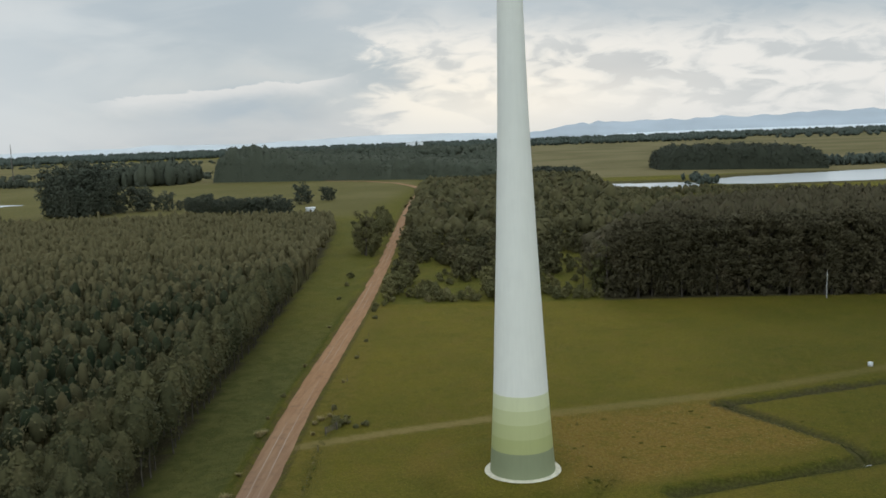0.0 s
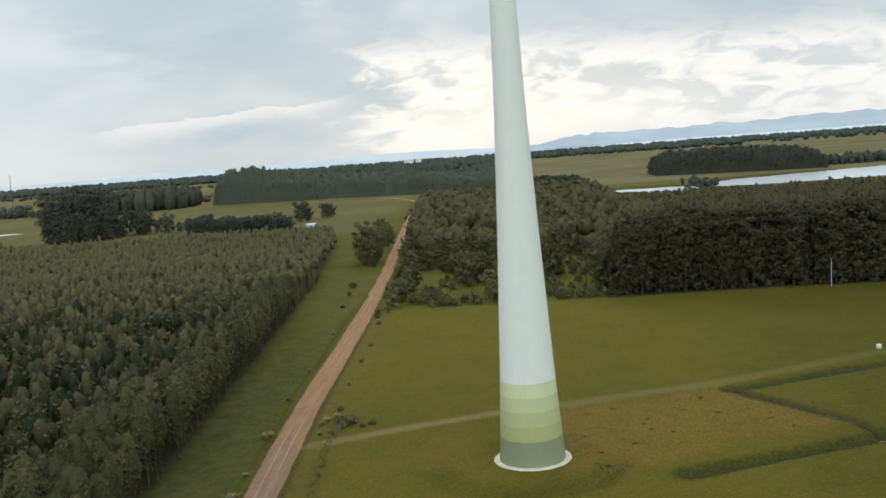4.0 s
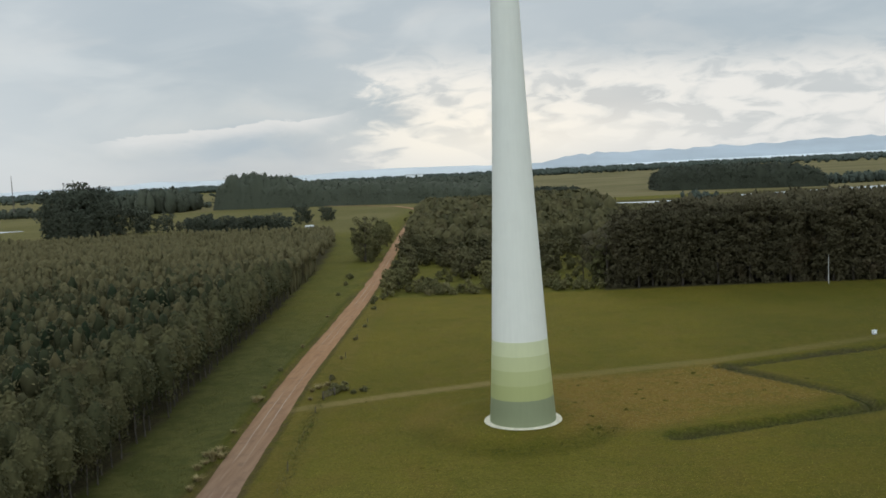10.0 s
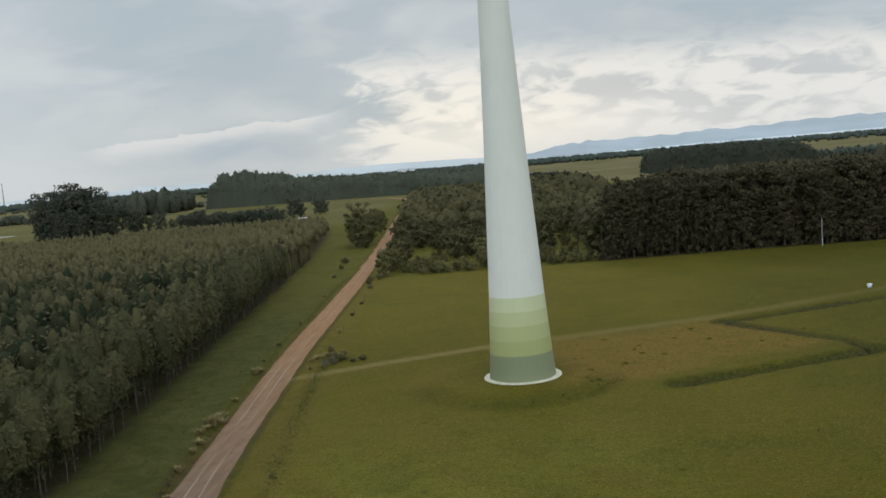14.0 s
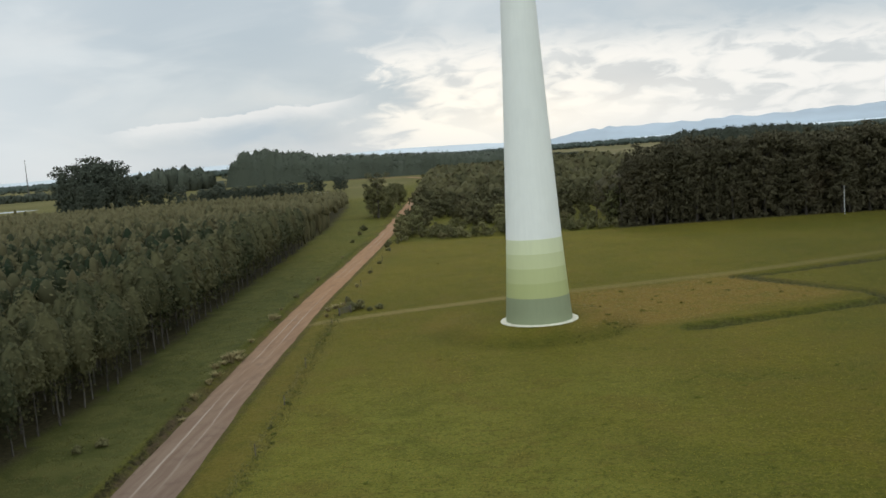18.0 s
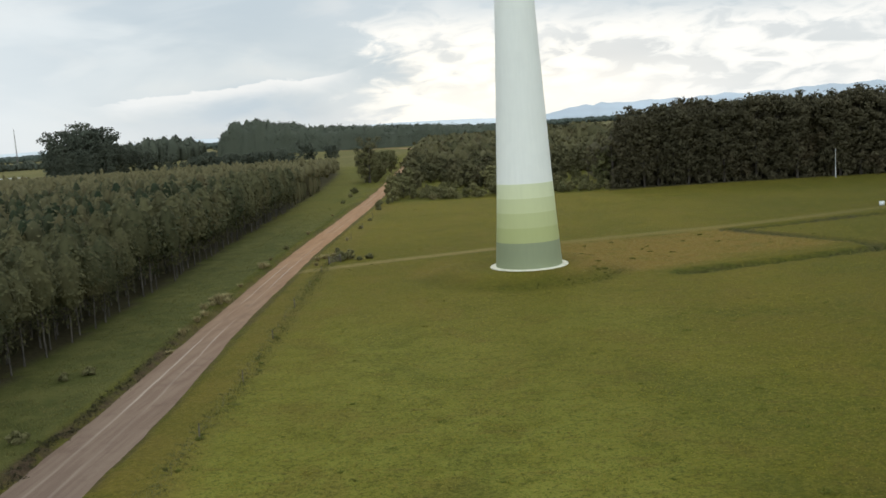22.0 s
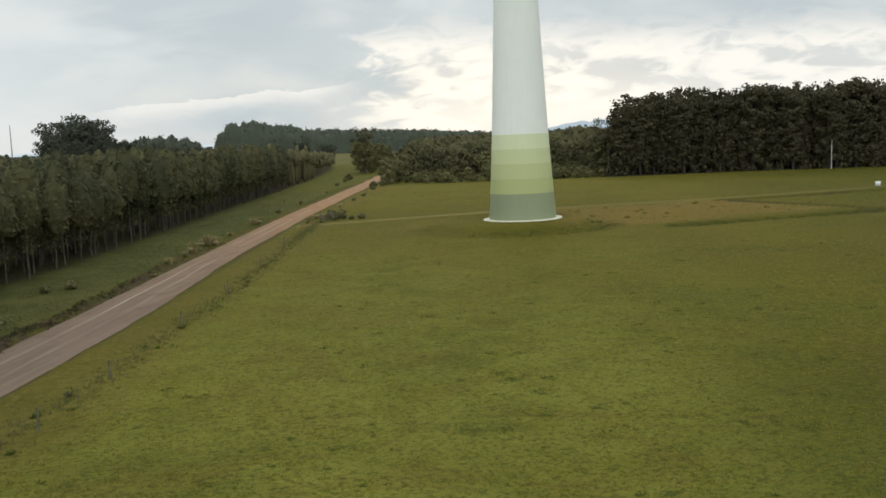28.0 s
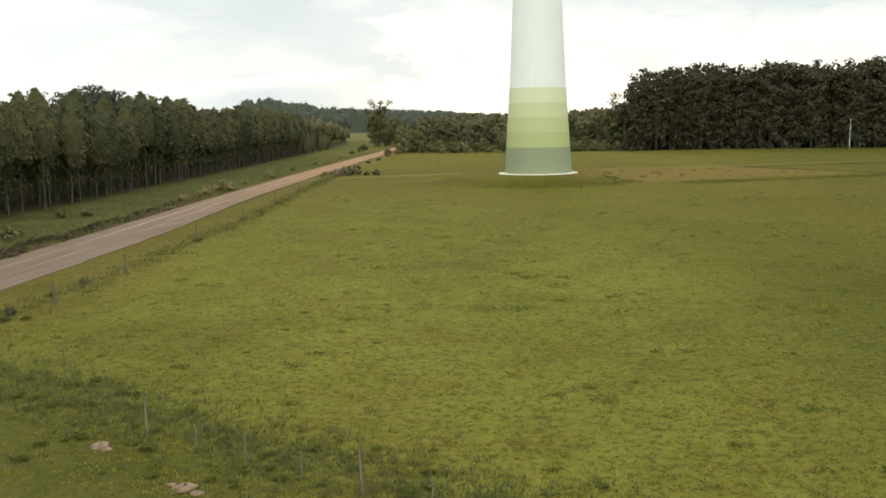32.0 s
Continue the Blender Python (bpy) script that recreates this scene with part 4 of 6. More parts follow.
def build_plantation():
    fine, coarse = [], []
    for k in range(10):
        h = (11.6, 10.9, 12.3, 11.2, 12.6, 10.4, 11.8, 11.0, 12.0, 11.4)[k]
        h0 = h * (0.40, 0.46, 0.43, 0.36, 0.47, 0.41, 0.44, 0.38, 0.37, 0.43)[k]
        zz = np.linspace(-0.3, h * 0.95, 6)
        bend = rng.normal(0, 0.05, (6, 2)) * (zz[:, None] > 0.5)
        trunk = tube(np.c_[bend, zz], np.linspace(0.13, 0.03, 6), 6)
        many = k < 6
        leaves = crown_column(rng, 760 if many else 330, h0, h, 2.05, 0.25 if many else 0.38)
        w = 90 if many else 40
        low = cards(rng, np.stack([rng.normal(0, 0.6, w), rng.normal(0, 0.6, w), rng.uniform(0.20 * h, h0, w)], -1), 0.2 if many else 0.3)
        (fine if many else coarse).append((mesh_np("eucalyptus_trunk", *trunk, M_BARK, True), mesh_np("eucalyptus_crown", *join(leaves, low), M_EUCROW)))
    # the outer rows, tree by tree
    ys = np.arange(-90, 160, 3.8)
    for row in range(4):
        for y in ys:
            yy = y + rng.normal(0, 0.25) + 1.3 * (row % 2)
            x = float(edge_x(yy)) - 1.2 - 3.1 * row + rng.normal(0, 0.4)
            if row == 3 and yy > 20:
                continue
            if rng.uniform() < 0.03:
                continue
            s = rng.uniform(0.90, 1.20) * float(np.interp(yy, (-90, -41, 0, 82, 163, 238), (0.93, 0.95, 1.0, 1.0, 0.97, 0.86)))
            z = float(ground_z(x, yy))
            plant("eucalyptus_tree", fine[rng.integers(6)] if yy < 7 and row < 3 else coarse[rng.integers(4)], pose(x, yy, z, rng.normal(0, 1.2), rng.normal(0, 1.2), rng.uniform(0, 360)) @ Matrix.Diagonal((s, s, s, 1)), "slender planted eucalyptus with a pale bare trunk", "tree", "eucalyptus plantation")
    # the rest of the stand, row behind row
    xs = np.arange(-420, -48, 3.75)
    yall = np.arange(-163, 452, 3.85)
    X, Y = np.meshgrid(xs, yall, indexing="ij")
    X, Y = X.ravel() + rng.normal(0, 0.75, X.size), Y.ravel() + rng.normal(0, 0.75, X.size)
    rows = np.where((Y > -91.5) & (Y < 20), 13.0, np.where((Y > -91.5) & (Y < 160), 9.9, 0.8))
    gap = np.sin(X * 0.043 + 1.3) * np.sin(Y * 0.037) + 0.4 * np.sin(X * 0.11 + Y * 0.07)
    keep = (X < edge_x(Y) - rows) & (rng.uniform(size=X.size) > 0.04) & (Y < 452 + (X + 114) * -0.115)
    keep &= ~((Y < -95) & (X < -150)) & ~((X < -60 - (Y + 130) * 0.85 - 45))
    X, Y = X[keep], Y[keep]
    H = 12.0 + 0.7 * gap[keep] + rng.normal(0, 0.95, len(X))
    H -= 5.0 * smooth01(150, 394, Y)
    Z = ground_z(X, Y)
    d = np.hypot(X, Y + 139)
    pieces, tones = [], []
    for lo, hi, n, size in ((0, 185, 42, 0.32), (185, 280, 17, 0.47), (280, 390, 6, 0.66), (390, 1200, 2, 0.8)):
        sel = (d >= lo) & (d < hi)
        x, y, h, z = X[sel], Y[sel], H[sel], Z[sel]
        m = len(x)
        if not m:
            continue
        rr = rng.uniform(1.25, 1.95, m)
        deep = rng.uniform(3.4, 5.0, m)
        # farther crowns get a paler, browner tone: haze put into their colour
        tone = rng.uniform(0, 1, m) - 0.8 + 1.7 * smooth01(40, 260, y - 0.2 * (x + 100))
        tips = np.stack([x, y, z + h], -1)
        # cores darker than their leaves: shade between the sprays put into the tone
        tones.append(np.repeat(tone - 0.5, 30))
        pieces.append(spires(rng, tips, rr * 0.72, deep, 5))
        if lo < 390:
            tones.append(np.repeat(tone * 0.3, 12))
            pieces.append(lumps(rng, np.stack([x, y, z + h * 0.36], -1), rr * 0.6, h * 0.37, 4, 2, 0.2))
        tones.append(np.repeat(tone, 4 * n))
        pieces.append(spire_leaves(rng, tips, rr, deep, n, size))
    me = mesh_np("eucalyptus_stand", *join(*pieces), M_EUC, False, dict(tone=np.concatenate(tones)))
    tagged(new("eucalyptus_stand", me), "dense planted stand of young eucalyptus, olive green tops", "trees", kind="stuff")


def forest_back(x):
    return np.interp(x, (29, 60, 90, 140, 345), (231, 258, 306, 343, 343))


def forest_front(x):
    return 150.5 - 0.055 * (x - 20)


def build_forest():
    kinds = [tree_meshes(rng, h, h * 0.06, r, 76, 38, 0.36, M_WOOD, M_WOODBARK, "forest_tree", 0.40, None, True, 0.7, 0.40, 0.8) for h, r in ((23.6, 4.3), (23.0, 4.0), (24.2, 4.6), (23.3, 4.2), (22.8, 3.9), (23.9, 4.4))]
    behind = [tree_meshes(rng, h, h * 0.10, 4.2, 54, 24, 0.46, M_WOOD, M_WOODBARK, "forest_tree", 0.40, None, True, 0.6, 0.42, 0.8) for h in (24.2, 23.0, 24.8, 23.6, 22.6, 24.4)]
    for row in range(2):
        for x in np.arange(31 + 2 * row, 205, 4.9):
            xx = x + rng.normal(0, 0.9)
            yy = float(forest_front(xx)) + 3.4 + 5.6 * row + rng.normal(0, 1.0)
            s = np.interp(xx, (28, 31, 34, 42, 58, 210), (0.76, 0.93, 1.0, 1.03, 1.06, 1.06)) * rng.uniform(0.94, 1.035)
            plant("forest_tree", (kinds if row == 0 else behind)[rng.integers(6)], pose(xx, yy, float(ground_z(xx, yy)), 0, 0, rng.uniform(0, 360)) @ Matrix.Diagonal((s, s, s, 1)), "tall dark woodland tree at the edge of the field", "tree", "forest edge")
    # undergrowth along the front, climbing into the crowns
    n = 1500
    x = rng.uniform(27, 340, n)
    C = np.stack([x, forest_front(x) + 3.6 + rng.normal(0, 1.0, n), np.zeros(n)], -1)
    C[:, 2] = ground_z(C[:, 0], C[:, 1]) + rng.uniform(0.02, 1, n) ** 1.3 * np.interp(x, (27, 40), (5, 13.0))
    C[:, 1] += 0.16 * (C[:, 2] + 1.2)
    R = rng.uniform(1.0, 2.3, n)
    D = ball(rng, n * 26).reshape(n, 26, 3)
    P = (C[:, None] + D * R[:, None, None]).reshape(-1, 3)
    tagged(new("undergrowth", mesh_np("undergrowth", *join(cards(rng, P, 0.34, 0.8, D.reshape(-1, 3), 1.0), lumps(rng, C, R * 0.45, R * 0.45, 5, 2, 0.4)), M_WOOD)), "dark undergrowth along the forest edge", "undergrowth", kind="stuff")
    X, Y = np.meshgrid(np.arange(29, 345, 5.4), np.arange(164, 449, 5.8), indexing="ij")
    X, Y = X.ravel() + rng.normal(0, 1.3, X.size), Y.ravel() + rng.normal(0, 1.3, X.size)
    keep = (Y < forest_back(X)) & (rng.uniform(size=X.size) > 0.05)
    X, Y = X[keep], Y[keep]
    more = np.arange(206, 345, 5.0)
    X, Y = np.r_[X, more, more + 2], np.r_[Y, 146 + 0 * more, 153 + 0 * more]
    H = (24.4 + 0.9 * np.sin(X * 0.09) * np.sin(Y * 0.06) + rng.normal(0, 1.0, len(X))) * np.interp(X, (29, 45, 70), (0.55, 0.82, 1.0)) * np.interp(Y, (165, 240, 340), (1.0, 0.93, 0.84))
    Z = ground_z(X, Y)
    n = 44
    R = rng.uniform(2.6, 4.0, len(X))
    C = np.stack([X, Y, Z + H * 0.60], -1)
    t = rng.uniform(-1, 1, (len(X), n)) ** 3 * 0.35 + rng.uniform(-0.65, 0.65, (len(X), n))
    a = rng.uniform(0, 2 * np.pi, t.shape)
    q = R[:, None] * 1.15 * np.sqrt(1 - t**4) * rng.uniform(0.3, 1.0, t.shape) ** 0.4
    P = np.stack([C[:, :1] + q * np.cos(a), C[:, 1:2] + q * np.sin(a), C[:, 2:] + t * H[:, None] * 0.38], -1).reshape(-1, 3)
    N = np.stack([np.cos(a), np.sin(a), 0.3 + 1.6 * t**3], -1).reshape(-1, 3)
    me = mesh_np("forest", *join(lumps(rng, np.stack([X, Y, Z + H * 0.76], -1), R * 0.9, H * 0.18, 6, 3, 0.3), lumps(rng, np.stack([X, Y, Z + H * 0.42], -1), R * 0.85, H * 0.42, 5, 2, 0.2), cards(rng, P, 0.62, 0.9, N, 0.7)), M_WOOD)
    tagged(new("forest", me), "dense dark woodland behind the field", "forest", kind="stuff")


def build_scrub():
    kinds, small = [], []
    for k in range(5):
        kinds.append(tree_meshes(rng, (5.5, 6.5, 7.5, 5.0, 8.5)[k], 1.0, (2.6, 2.8, 2.6, 2.9, 3.0)[k], 12, 48, 0.36, M_SCRUB, M_DARKBARK, "scrub_tree", 0.46, None, False, 0.6, 0.48, 0.55))
        small.append(tree_meshes(rng, (2.2, 2.8, 3.2, 2.5, 3.6)[k], 0.4, (1.6, 1.8, 1.7, 2.0, 1.9)[k], 8, 40, 0.26, M_SCRUB, M_DARKBARK, "shrub", 0.48, None, False, 0.6, 0.48, 0.55))
    back = [tree_meshes(rng, h, 0.8, r, 11, 30, 0.46, M_THICKET, M_DARKBARK, "scrub_tree", 0.46, None, False, 0.6, 0.48, 0.6) for h, r in ((5.5, 2.6), (6.5, 2.8), (7.5, 2.6), (5.0, 2.9), (8.5, 3.0))]
    n = 0
    for _ in range(4000):
        y = 151.5 + rng.uniform(0, 1) ** 1.4 * 136
        x = rng.uniform(float(road_x(y)) + 7, 29)
        open_ = np.sin(x * 0.16 + 1.2) * np.sin(y * 0.096 + 0.5) + 0.5 * np.sin(x * 0.31 + y * 0.16)
        gap = min(float(near_line(x, y, ((-33, 173), (-27, 199), (-36, 233)))), float(near_line(x, y, ((-16, 169), (-27, 199)))) + 2.0, float(near_line(x, y, ((15, 172), (20, 190), (25, 226), (16, 261)))) - 1.0)
        if gap < 7 and rng.uniform() > 0.06 or open_ > 0.12:
            continue
        if any(math.hypot(x - a, y - b) < c for a, b, c in build_scrub.put):
            continue
        low = y < 190 and (9 < x < 24 or -36 < x < -15)
        big = gap > 7 and not low and rng.uniform() < np.interp(y, (154, 177, 272), (0.45, 0.7, 0.9))
        s = rng.uniform(0.85, 1.4) if big else rng.uniform(0.75, 1.15)
        plant("scrub_tree" if big else "shrub", ((kinds if y < 190 else back) if big else small)[rng.integers(5)], pose(x, y, float(ground_z(x, y)), 0, 0, rng.uniform(0, 360)) @ Matrix.Diagonal((s, s, s, 1)), "rounded wild scrub tree with olive leaves" if big else "low wild shrub in rough grass", "tree" if big else "shrub", "scrubland")
        build_scrub.put.append((x, y, 4.2 * s if big else 2.6))
        n += 1
        if n >= 330:
            break
    for x, y, k, s in ((25.6, 161.2, 2, 1.3), (28.0, 165.9, 4, 1.6), (29.5, 172.7, 4, 1.5), (5.5, 164.6, 1, 1.0)):
        plant("scrub_tree", kinds[k], pose(x, y, float(ground_z(x, y)), 0, 0, 50 * k) @ Matrix.Diagonal((s, s, s, 1)), "rounded wild scrub tree with olive leaves", "tree", "scrubland")
    # thicker and taller scrub farther back
    Y = 238 + rng.uniform(0, 1, 4200) ** 0.9 * 524
    X = rng.uniform(0, 1, 4200)
    lo = road_x(Y) + 7
    hi = np.interp(Y, (238, 258, 313, 408, 585, 734), (30, 60, 200, 260, 200, 40))
    X = lo + (hi - lo) * X
    open_ = np.sin(X * 0.11 + 1.2) * np.sin(Y * 0.06 + 0.5) + 0.4 * np.sin(X * 0.2 + Y * 0.11)
    keep = (near_line(X, Y, ((25, 226), (16, 261))) > 7) & (open_ < np.interp(Y, (238, 313, 408), (-0.50, -0.02, 0.6))) & (lake_mask(X, Y) < -6) & ~((X > 30) & (Y < forest_back(X) + 2))
    X, Y = X[keep], Y[keep]
    H = np.interp(Y, (238, 354, 544, 762), (6.0, 11.0, 14.0, 10.0)) * rng.uniform(0.5, 1.25, len(X)) * np.interp(X, (-10, 5, 62, 110), (1.0, 1.12, 1.15, 0.45))
    H = np.where((X > -2) & (X < 62) & (Y > 267) & (Y < 449), rng.uniform(7.0, 12.5, len(X)), H)
    H = np.where(X > 62, np.minimum(H, np.maximum(0.8, 1.0 + (707 - Y) * 0.037)), H)
    R = H * rng.uniform(0.32, 0.48, len(X))
    C = np.stack([X, Y, ground_z(X, Y) + H * 0.58], -1)
    m = 22
    tone = rng.uniform(-0.7, 0.9, len(X))
    D = ball(rng, len(X) * m).reshape(len(X), m, 3)
    P = (C[:, None] + D * np.stack([R, R, H * 0.45], -1)[:, None]).reshape(-1, 3)
    me = mesh_np("thicket", *join(lumps(rng, C, R * 0.74, H * 0.37, 6, 3, 0.22), cards(rng, P, np.repeat(R * 0.25, m), 0.8, D.reshape(-1, 3) + (0, 0, 0.3), 0.65)), M_THICKET, True, dict(tone=np.r_[np.repeat(tone, 24), np.repeat(tone, 4 * m)]))
    tagged(new("thicket", me), "dense mixed thicket beside the road", "thicket", kind="stuff")


build_scrub.put = []


def build_far_trees():
    big = [tree_meshes(rng, h, h * 0.03, h * 0.32, 76, 46, h * 0.021, M_GROVE, M_DARKBARK, "big_tree", 0.33, None, True, 0.95, 0.36, 0.7) for h in (36.0, 31.0, 25.0)]
    for x, y, k, s in ((-338, 484.2, 0, 0.95), (-325, 478.7, 2, 1.0), (-322, 497.8, 0, 1.08), (-308, 484.2, 1, 1.1), (-300, 500.5, 0, 0.98), (-291, 489.6, 2, 1.05), (-312, 508.6, 1, 1.1), (-332, 505.9, 2, 1.1), (-283, 505.9, 2, 0.85), (-345, 492.3, 2, 0.8), (-316, 476, 2, 0.8), (-300, 478.7, 2, 0.75)):
        x = -314 + 0.72 * (x + 314)
        plant("big_tree", big[k], pose(x, y + 38, float(ground_z(x, y + 38)), 0, 0, rng.uniform(0, 360)) @ Matrix.Diagonal((1.03 * s, 1.03 * s, 1.03 * s, 1)), "large old tree with a wide dark crown in the meadow", "tree", "meadow trees")
    mid = [tree_meshes(rng, h, h * 0.06, h * 0.42, 28, 42, h * 0.032, M_GROVE, M_DARKBARK, "meadow_tree", 0.40, None, True, 0.9, 0.46, 0.6) for h in (17.0, 13.0, 9.5)]
    spots = [(-284, 556, 0, 1.15), (-276, 550, 0, 1.1), (-268, 556, 1, 0.8), (-256, 545, 0, 0.85), (-248, 548, 2, 0.8), (-161, 570, 0, 0.95), (-157, 576, 1, 0.8), (-148, 598, 1, 0.9), (-144, 601, 2, 1.0), (-292, 540, 2, 0.6), (-278, 560, 1, 1.0)]
    for x in np.arange(-236, -150, 2.6):
        spots.append((x, 530 - 0.55 * (x + 235) + rng.normal(0, 2.0), 1 if rng.uniform() < 0.35 else 2, rng.uniform(0.85, 1.1)))
    for x, y, k, s in spots:
        plant("meadow_tree", mid[k], pose(x, y, float(ground_z(x, y)), 0, 0, rng.uniform(0, 360)) @ Matrix.Diagonal((s, s, s, 1)), "bushy tree standing in the far meadow", "tree", "meadow trees")
    road = [tree_meshes(rng, h, h * 0.10, h * 0.34, 36, 56, 0.32, M_SCRUB, M_DARKBARK, "roadside_tree", 0.36, None, True, 0.85, 0.46, 0.6) for h in (17.0, 13.0, 10.0)]
    for x, y, k, s in ((-66.5, 272, 1, 1.15), (-69, 280, 1, 0.85), (-63, 280, 2, 0.85), (-70, 290, 0, 0.75), (-66, 305, 1, 1.0), (-70, 322, 1, 0.9), (-66, 345, 1, 0.9), (-72, 368, 0, 0.7), (-74, 395, 1, 0.8), (-80, 424, 2, 1.0), (-62, 262, 2, 0.55)):
        plant("roadside_tree", road[k], pose(x, y, float(ground_z(x, y)), 0, 0, rng.uniform(0, 360)) @ Matrix.Diagonal((s, s, s, 1)), "dense dark tree beside the earth road", "tree", "roadside trees")
    gum = [tree_meshes(rng, h, h * 0.45, r, 11, 90, 0.24, M_THICKET, M_DARKBARK, "gum_tree", 0.38, None, True, 0.8, 0.35) for h, r in ((14.5, 3.4), (17.0, 3.8))]
    for x, y, k, s in ((24.6, 163, 0, 1.0), (21.5, 170, 0, 0.8), (28.2, 158, 1, 1.12), (-65.5, 270, 1, 1.26), (-68.2, 274, 0, 1.2)):
        plant("gum_tree", gum[k], pose(x, y, float(ground_z(x, y)), 0, 0, rng.uniform(0, 360)) @ Matrix.Diagonal((s, s, s, 1)), "gum tree with a thin crown in loose clumps", "tree", "gum trees")
    # woods beyond: each a stuff of its own
    def wood(name, label, X, Y, H, mat, size, n=26, wide=0.2, seg=6, ring=4):
        R = H * wide * rng.uniform(0.8, 1.2, len(X))
        C = np.stack([X, Y, ground_z(X, Y) + H * 0.45], -1)
        d = ball(rng, len(X) * n).reshape(len(X), n, 3)
        d[..., 2] = np.abs(d[..., 2]) * np.where(rng.uniform(size=d.shape[:2]) < 0.75, 1.0, -0.8)
        P = (C[:, None] + d * np.stack([R * 1.2, R * 1.2, H * 0.54], -1)[:, None]).reshape(-1, 3)
        me = mesh_np(name, *join(lumps(rng, C, R * 0.85, H * 0.47, seg, ring, 0.2), cards(rng, P, size, 0.9, d.reshape(-1, 3) + (0, 0, 0.4), 0.4)), mat, True)
        tagged(new(name, me), label, "trees", kind="stuff")

    def canopy(name, label, x0, x1, y0, y1, skew, tall, mat):
        """A closed wood: a lumpy roof of crowns with steep sides, feathered with leaf cards."""
        gx, gy = np.arange(x0, x1 + 1, 2.2), np.arange(y0, y1 + 1, 2.6)
        X, Y = np.meshgrid(gx, gy, indexing="ij")
        cx, cy = np.meshgrid(np.arange(x0 + 3, x1, 6.5), np.arange(y0 + 3, y1, 6.5), indexing="ij")
        cx, cy = cx.ravel() + rng.normal(0, 1.6, cx.size), cy.ravel() + rng.normal(0, 1.6, cx.size)
        rim = np.minimum(np.minimum(cx - x0, x1 - cx) / 14, np.minimum(cy - y0, y1 - cy) / 9)
        ch, cr = tall(cx) * rng.uniform(0.66, 1.06, cx.size) * (0.78 + 0.22 * np.clip(rim, 0, 1)), rng.uniform(4.5, 7.5, cx.size)
        d = ((X[..., None] - cx) ** 2 + (Y[..., None] - cy) ** 2) / cr**2
        top = np.max(ch * np.clip(1 - 0.30 * d, 0, 1), -1) * rng.uniform(0.96, 1.03, X.shape)
        side = np.minimum(np.minimum(X - x0, x1 - X), np.minimum(Y - y0, y1 - Y)) + 0.4 * np.sin(X * 0.35)
        top = top * np.where(side < 0.8, 0.0, np.where(side < 3.2, 0.8, 1.0))
        X, Y = X + rng.normal(0, 0.35, X.shape), Y + skew * (X - x0) + rng.normal(0, 0.35, X.shape)
        G = ground_z(X, Y)
        Z = G - 0.3 + top
        a, b = X.shape
        i, j = np.meshgrid(np.arange(a - 1), np.arange(b - 1), indexing="ij")
        F = np.stack([i * b + j, (i + 1) * b + j, (i + 1) * b + j + 1, i * b + j + 1], -1).reshape(-1, 4)
        V = np.stack([X, Y, Z], -1).reshape(-1, 3)
        on = np.nonzero(top.ravel() > 2)[0]
        pick = rng.choice(on, 9000)
        P = V[pick] + rng.normal(0, 1, (9000, 3)) * (1.3, 1.3, 0.9)
        edge = np.nonzero((top.ravel() > 2) & (side.ravel() < 6.5))[0]
        pick = rng.choice(edge, 5000)
        Q = V[pick] + rng.normal(0, 1, (5000, 3)) * (1.5, 1.5, 0.5)
        Q[:, 2] = G.ravel()[pick] + (Q[:, 2] - G.ravel()[pick]) * rng.uniform(0.05, 1.0, 5000)
        Q[:, 1] -= 1.8
        me = mesh_np(name, *join((V, F), cards(rng, np.concatenate([P, Q]), 0.95, 0.9, np.concatenate([np.tile((0, -0.3, 1.0), (9000, 1)), np.tile((0, -1.0, 0.3), (5000, 1))]), 0.6)), mat, True)
        tagged(new(name, me), label, "trees", kind="stuff")

    def fill(x0, x1, y0, y1, n):
        return rng.uniform(x0, x1, n), rng.uniform(y0, y1, n)

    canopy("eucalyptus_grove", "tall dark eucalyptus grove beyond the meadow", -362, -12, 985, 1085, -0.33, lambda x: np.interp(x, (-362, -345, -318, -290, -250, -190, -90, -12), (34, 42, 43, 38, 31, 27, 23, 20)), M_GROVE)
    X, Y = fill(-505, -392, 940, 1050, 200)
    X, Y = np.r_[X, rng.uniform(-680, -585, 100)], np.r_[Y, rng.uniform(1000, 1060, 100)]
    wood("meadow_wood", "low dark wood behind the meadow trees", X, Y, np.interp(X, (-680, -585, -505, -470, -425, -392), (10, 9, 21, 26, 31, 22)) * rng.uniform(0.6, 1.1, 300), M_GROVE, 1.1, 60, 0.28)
    canopy("lakeside_wood", "dense dark wood on the far lake shore", 166, 330, 968, 1050, -0.52, lambda x: np.interp(x, (166, 190, 290, 330), (24, 28, 27, 21)), M_SHORE)
    X, Y = fill(335, 760, 938, 979, 380)
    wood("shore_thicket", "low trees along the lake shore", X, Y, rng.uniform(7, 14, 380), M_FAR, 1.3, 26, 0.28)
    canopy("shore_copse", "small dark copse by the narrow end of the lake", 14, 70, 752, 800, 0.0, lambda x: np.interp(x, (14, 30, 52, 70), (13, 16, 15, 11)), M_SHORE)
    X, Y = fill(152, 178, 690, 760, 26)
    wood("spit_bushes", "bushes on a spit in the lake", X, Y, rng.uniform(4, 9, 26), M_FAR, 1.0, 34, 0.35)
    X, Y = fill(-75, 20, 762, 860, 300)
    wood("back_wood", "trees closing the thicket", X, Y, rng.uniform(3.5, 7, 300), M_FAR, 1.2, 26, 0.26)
    # far woods between grove and horizon
    r, az = rng.uniform(1250, 3100, 1800), rng.uniform(-15.7, 0.4, 1800)
    X, Y = r * np.sin(np.radians(az)), r * np.cos(np.radians(az)) - 139
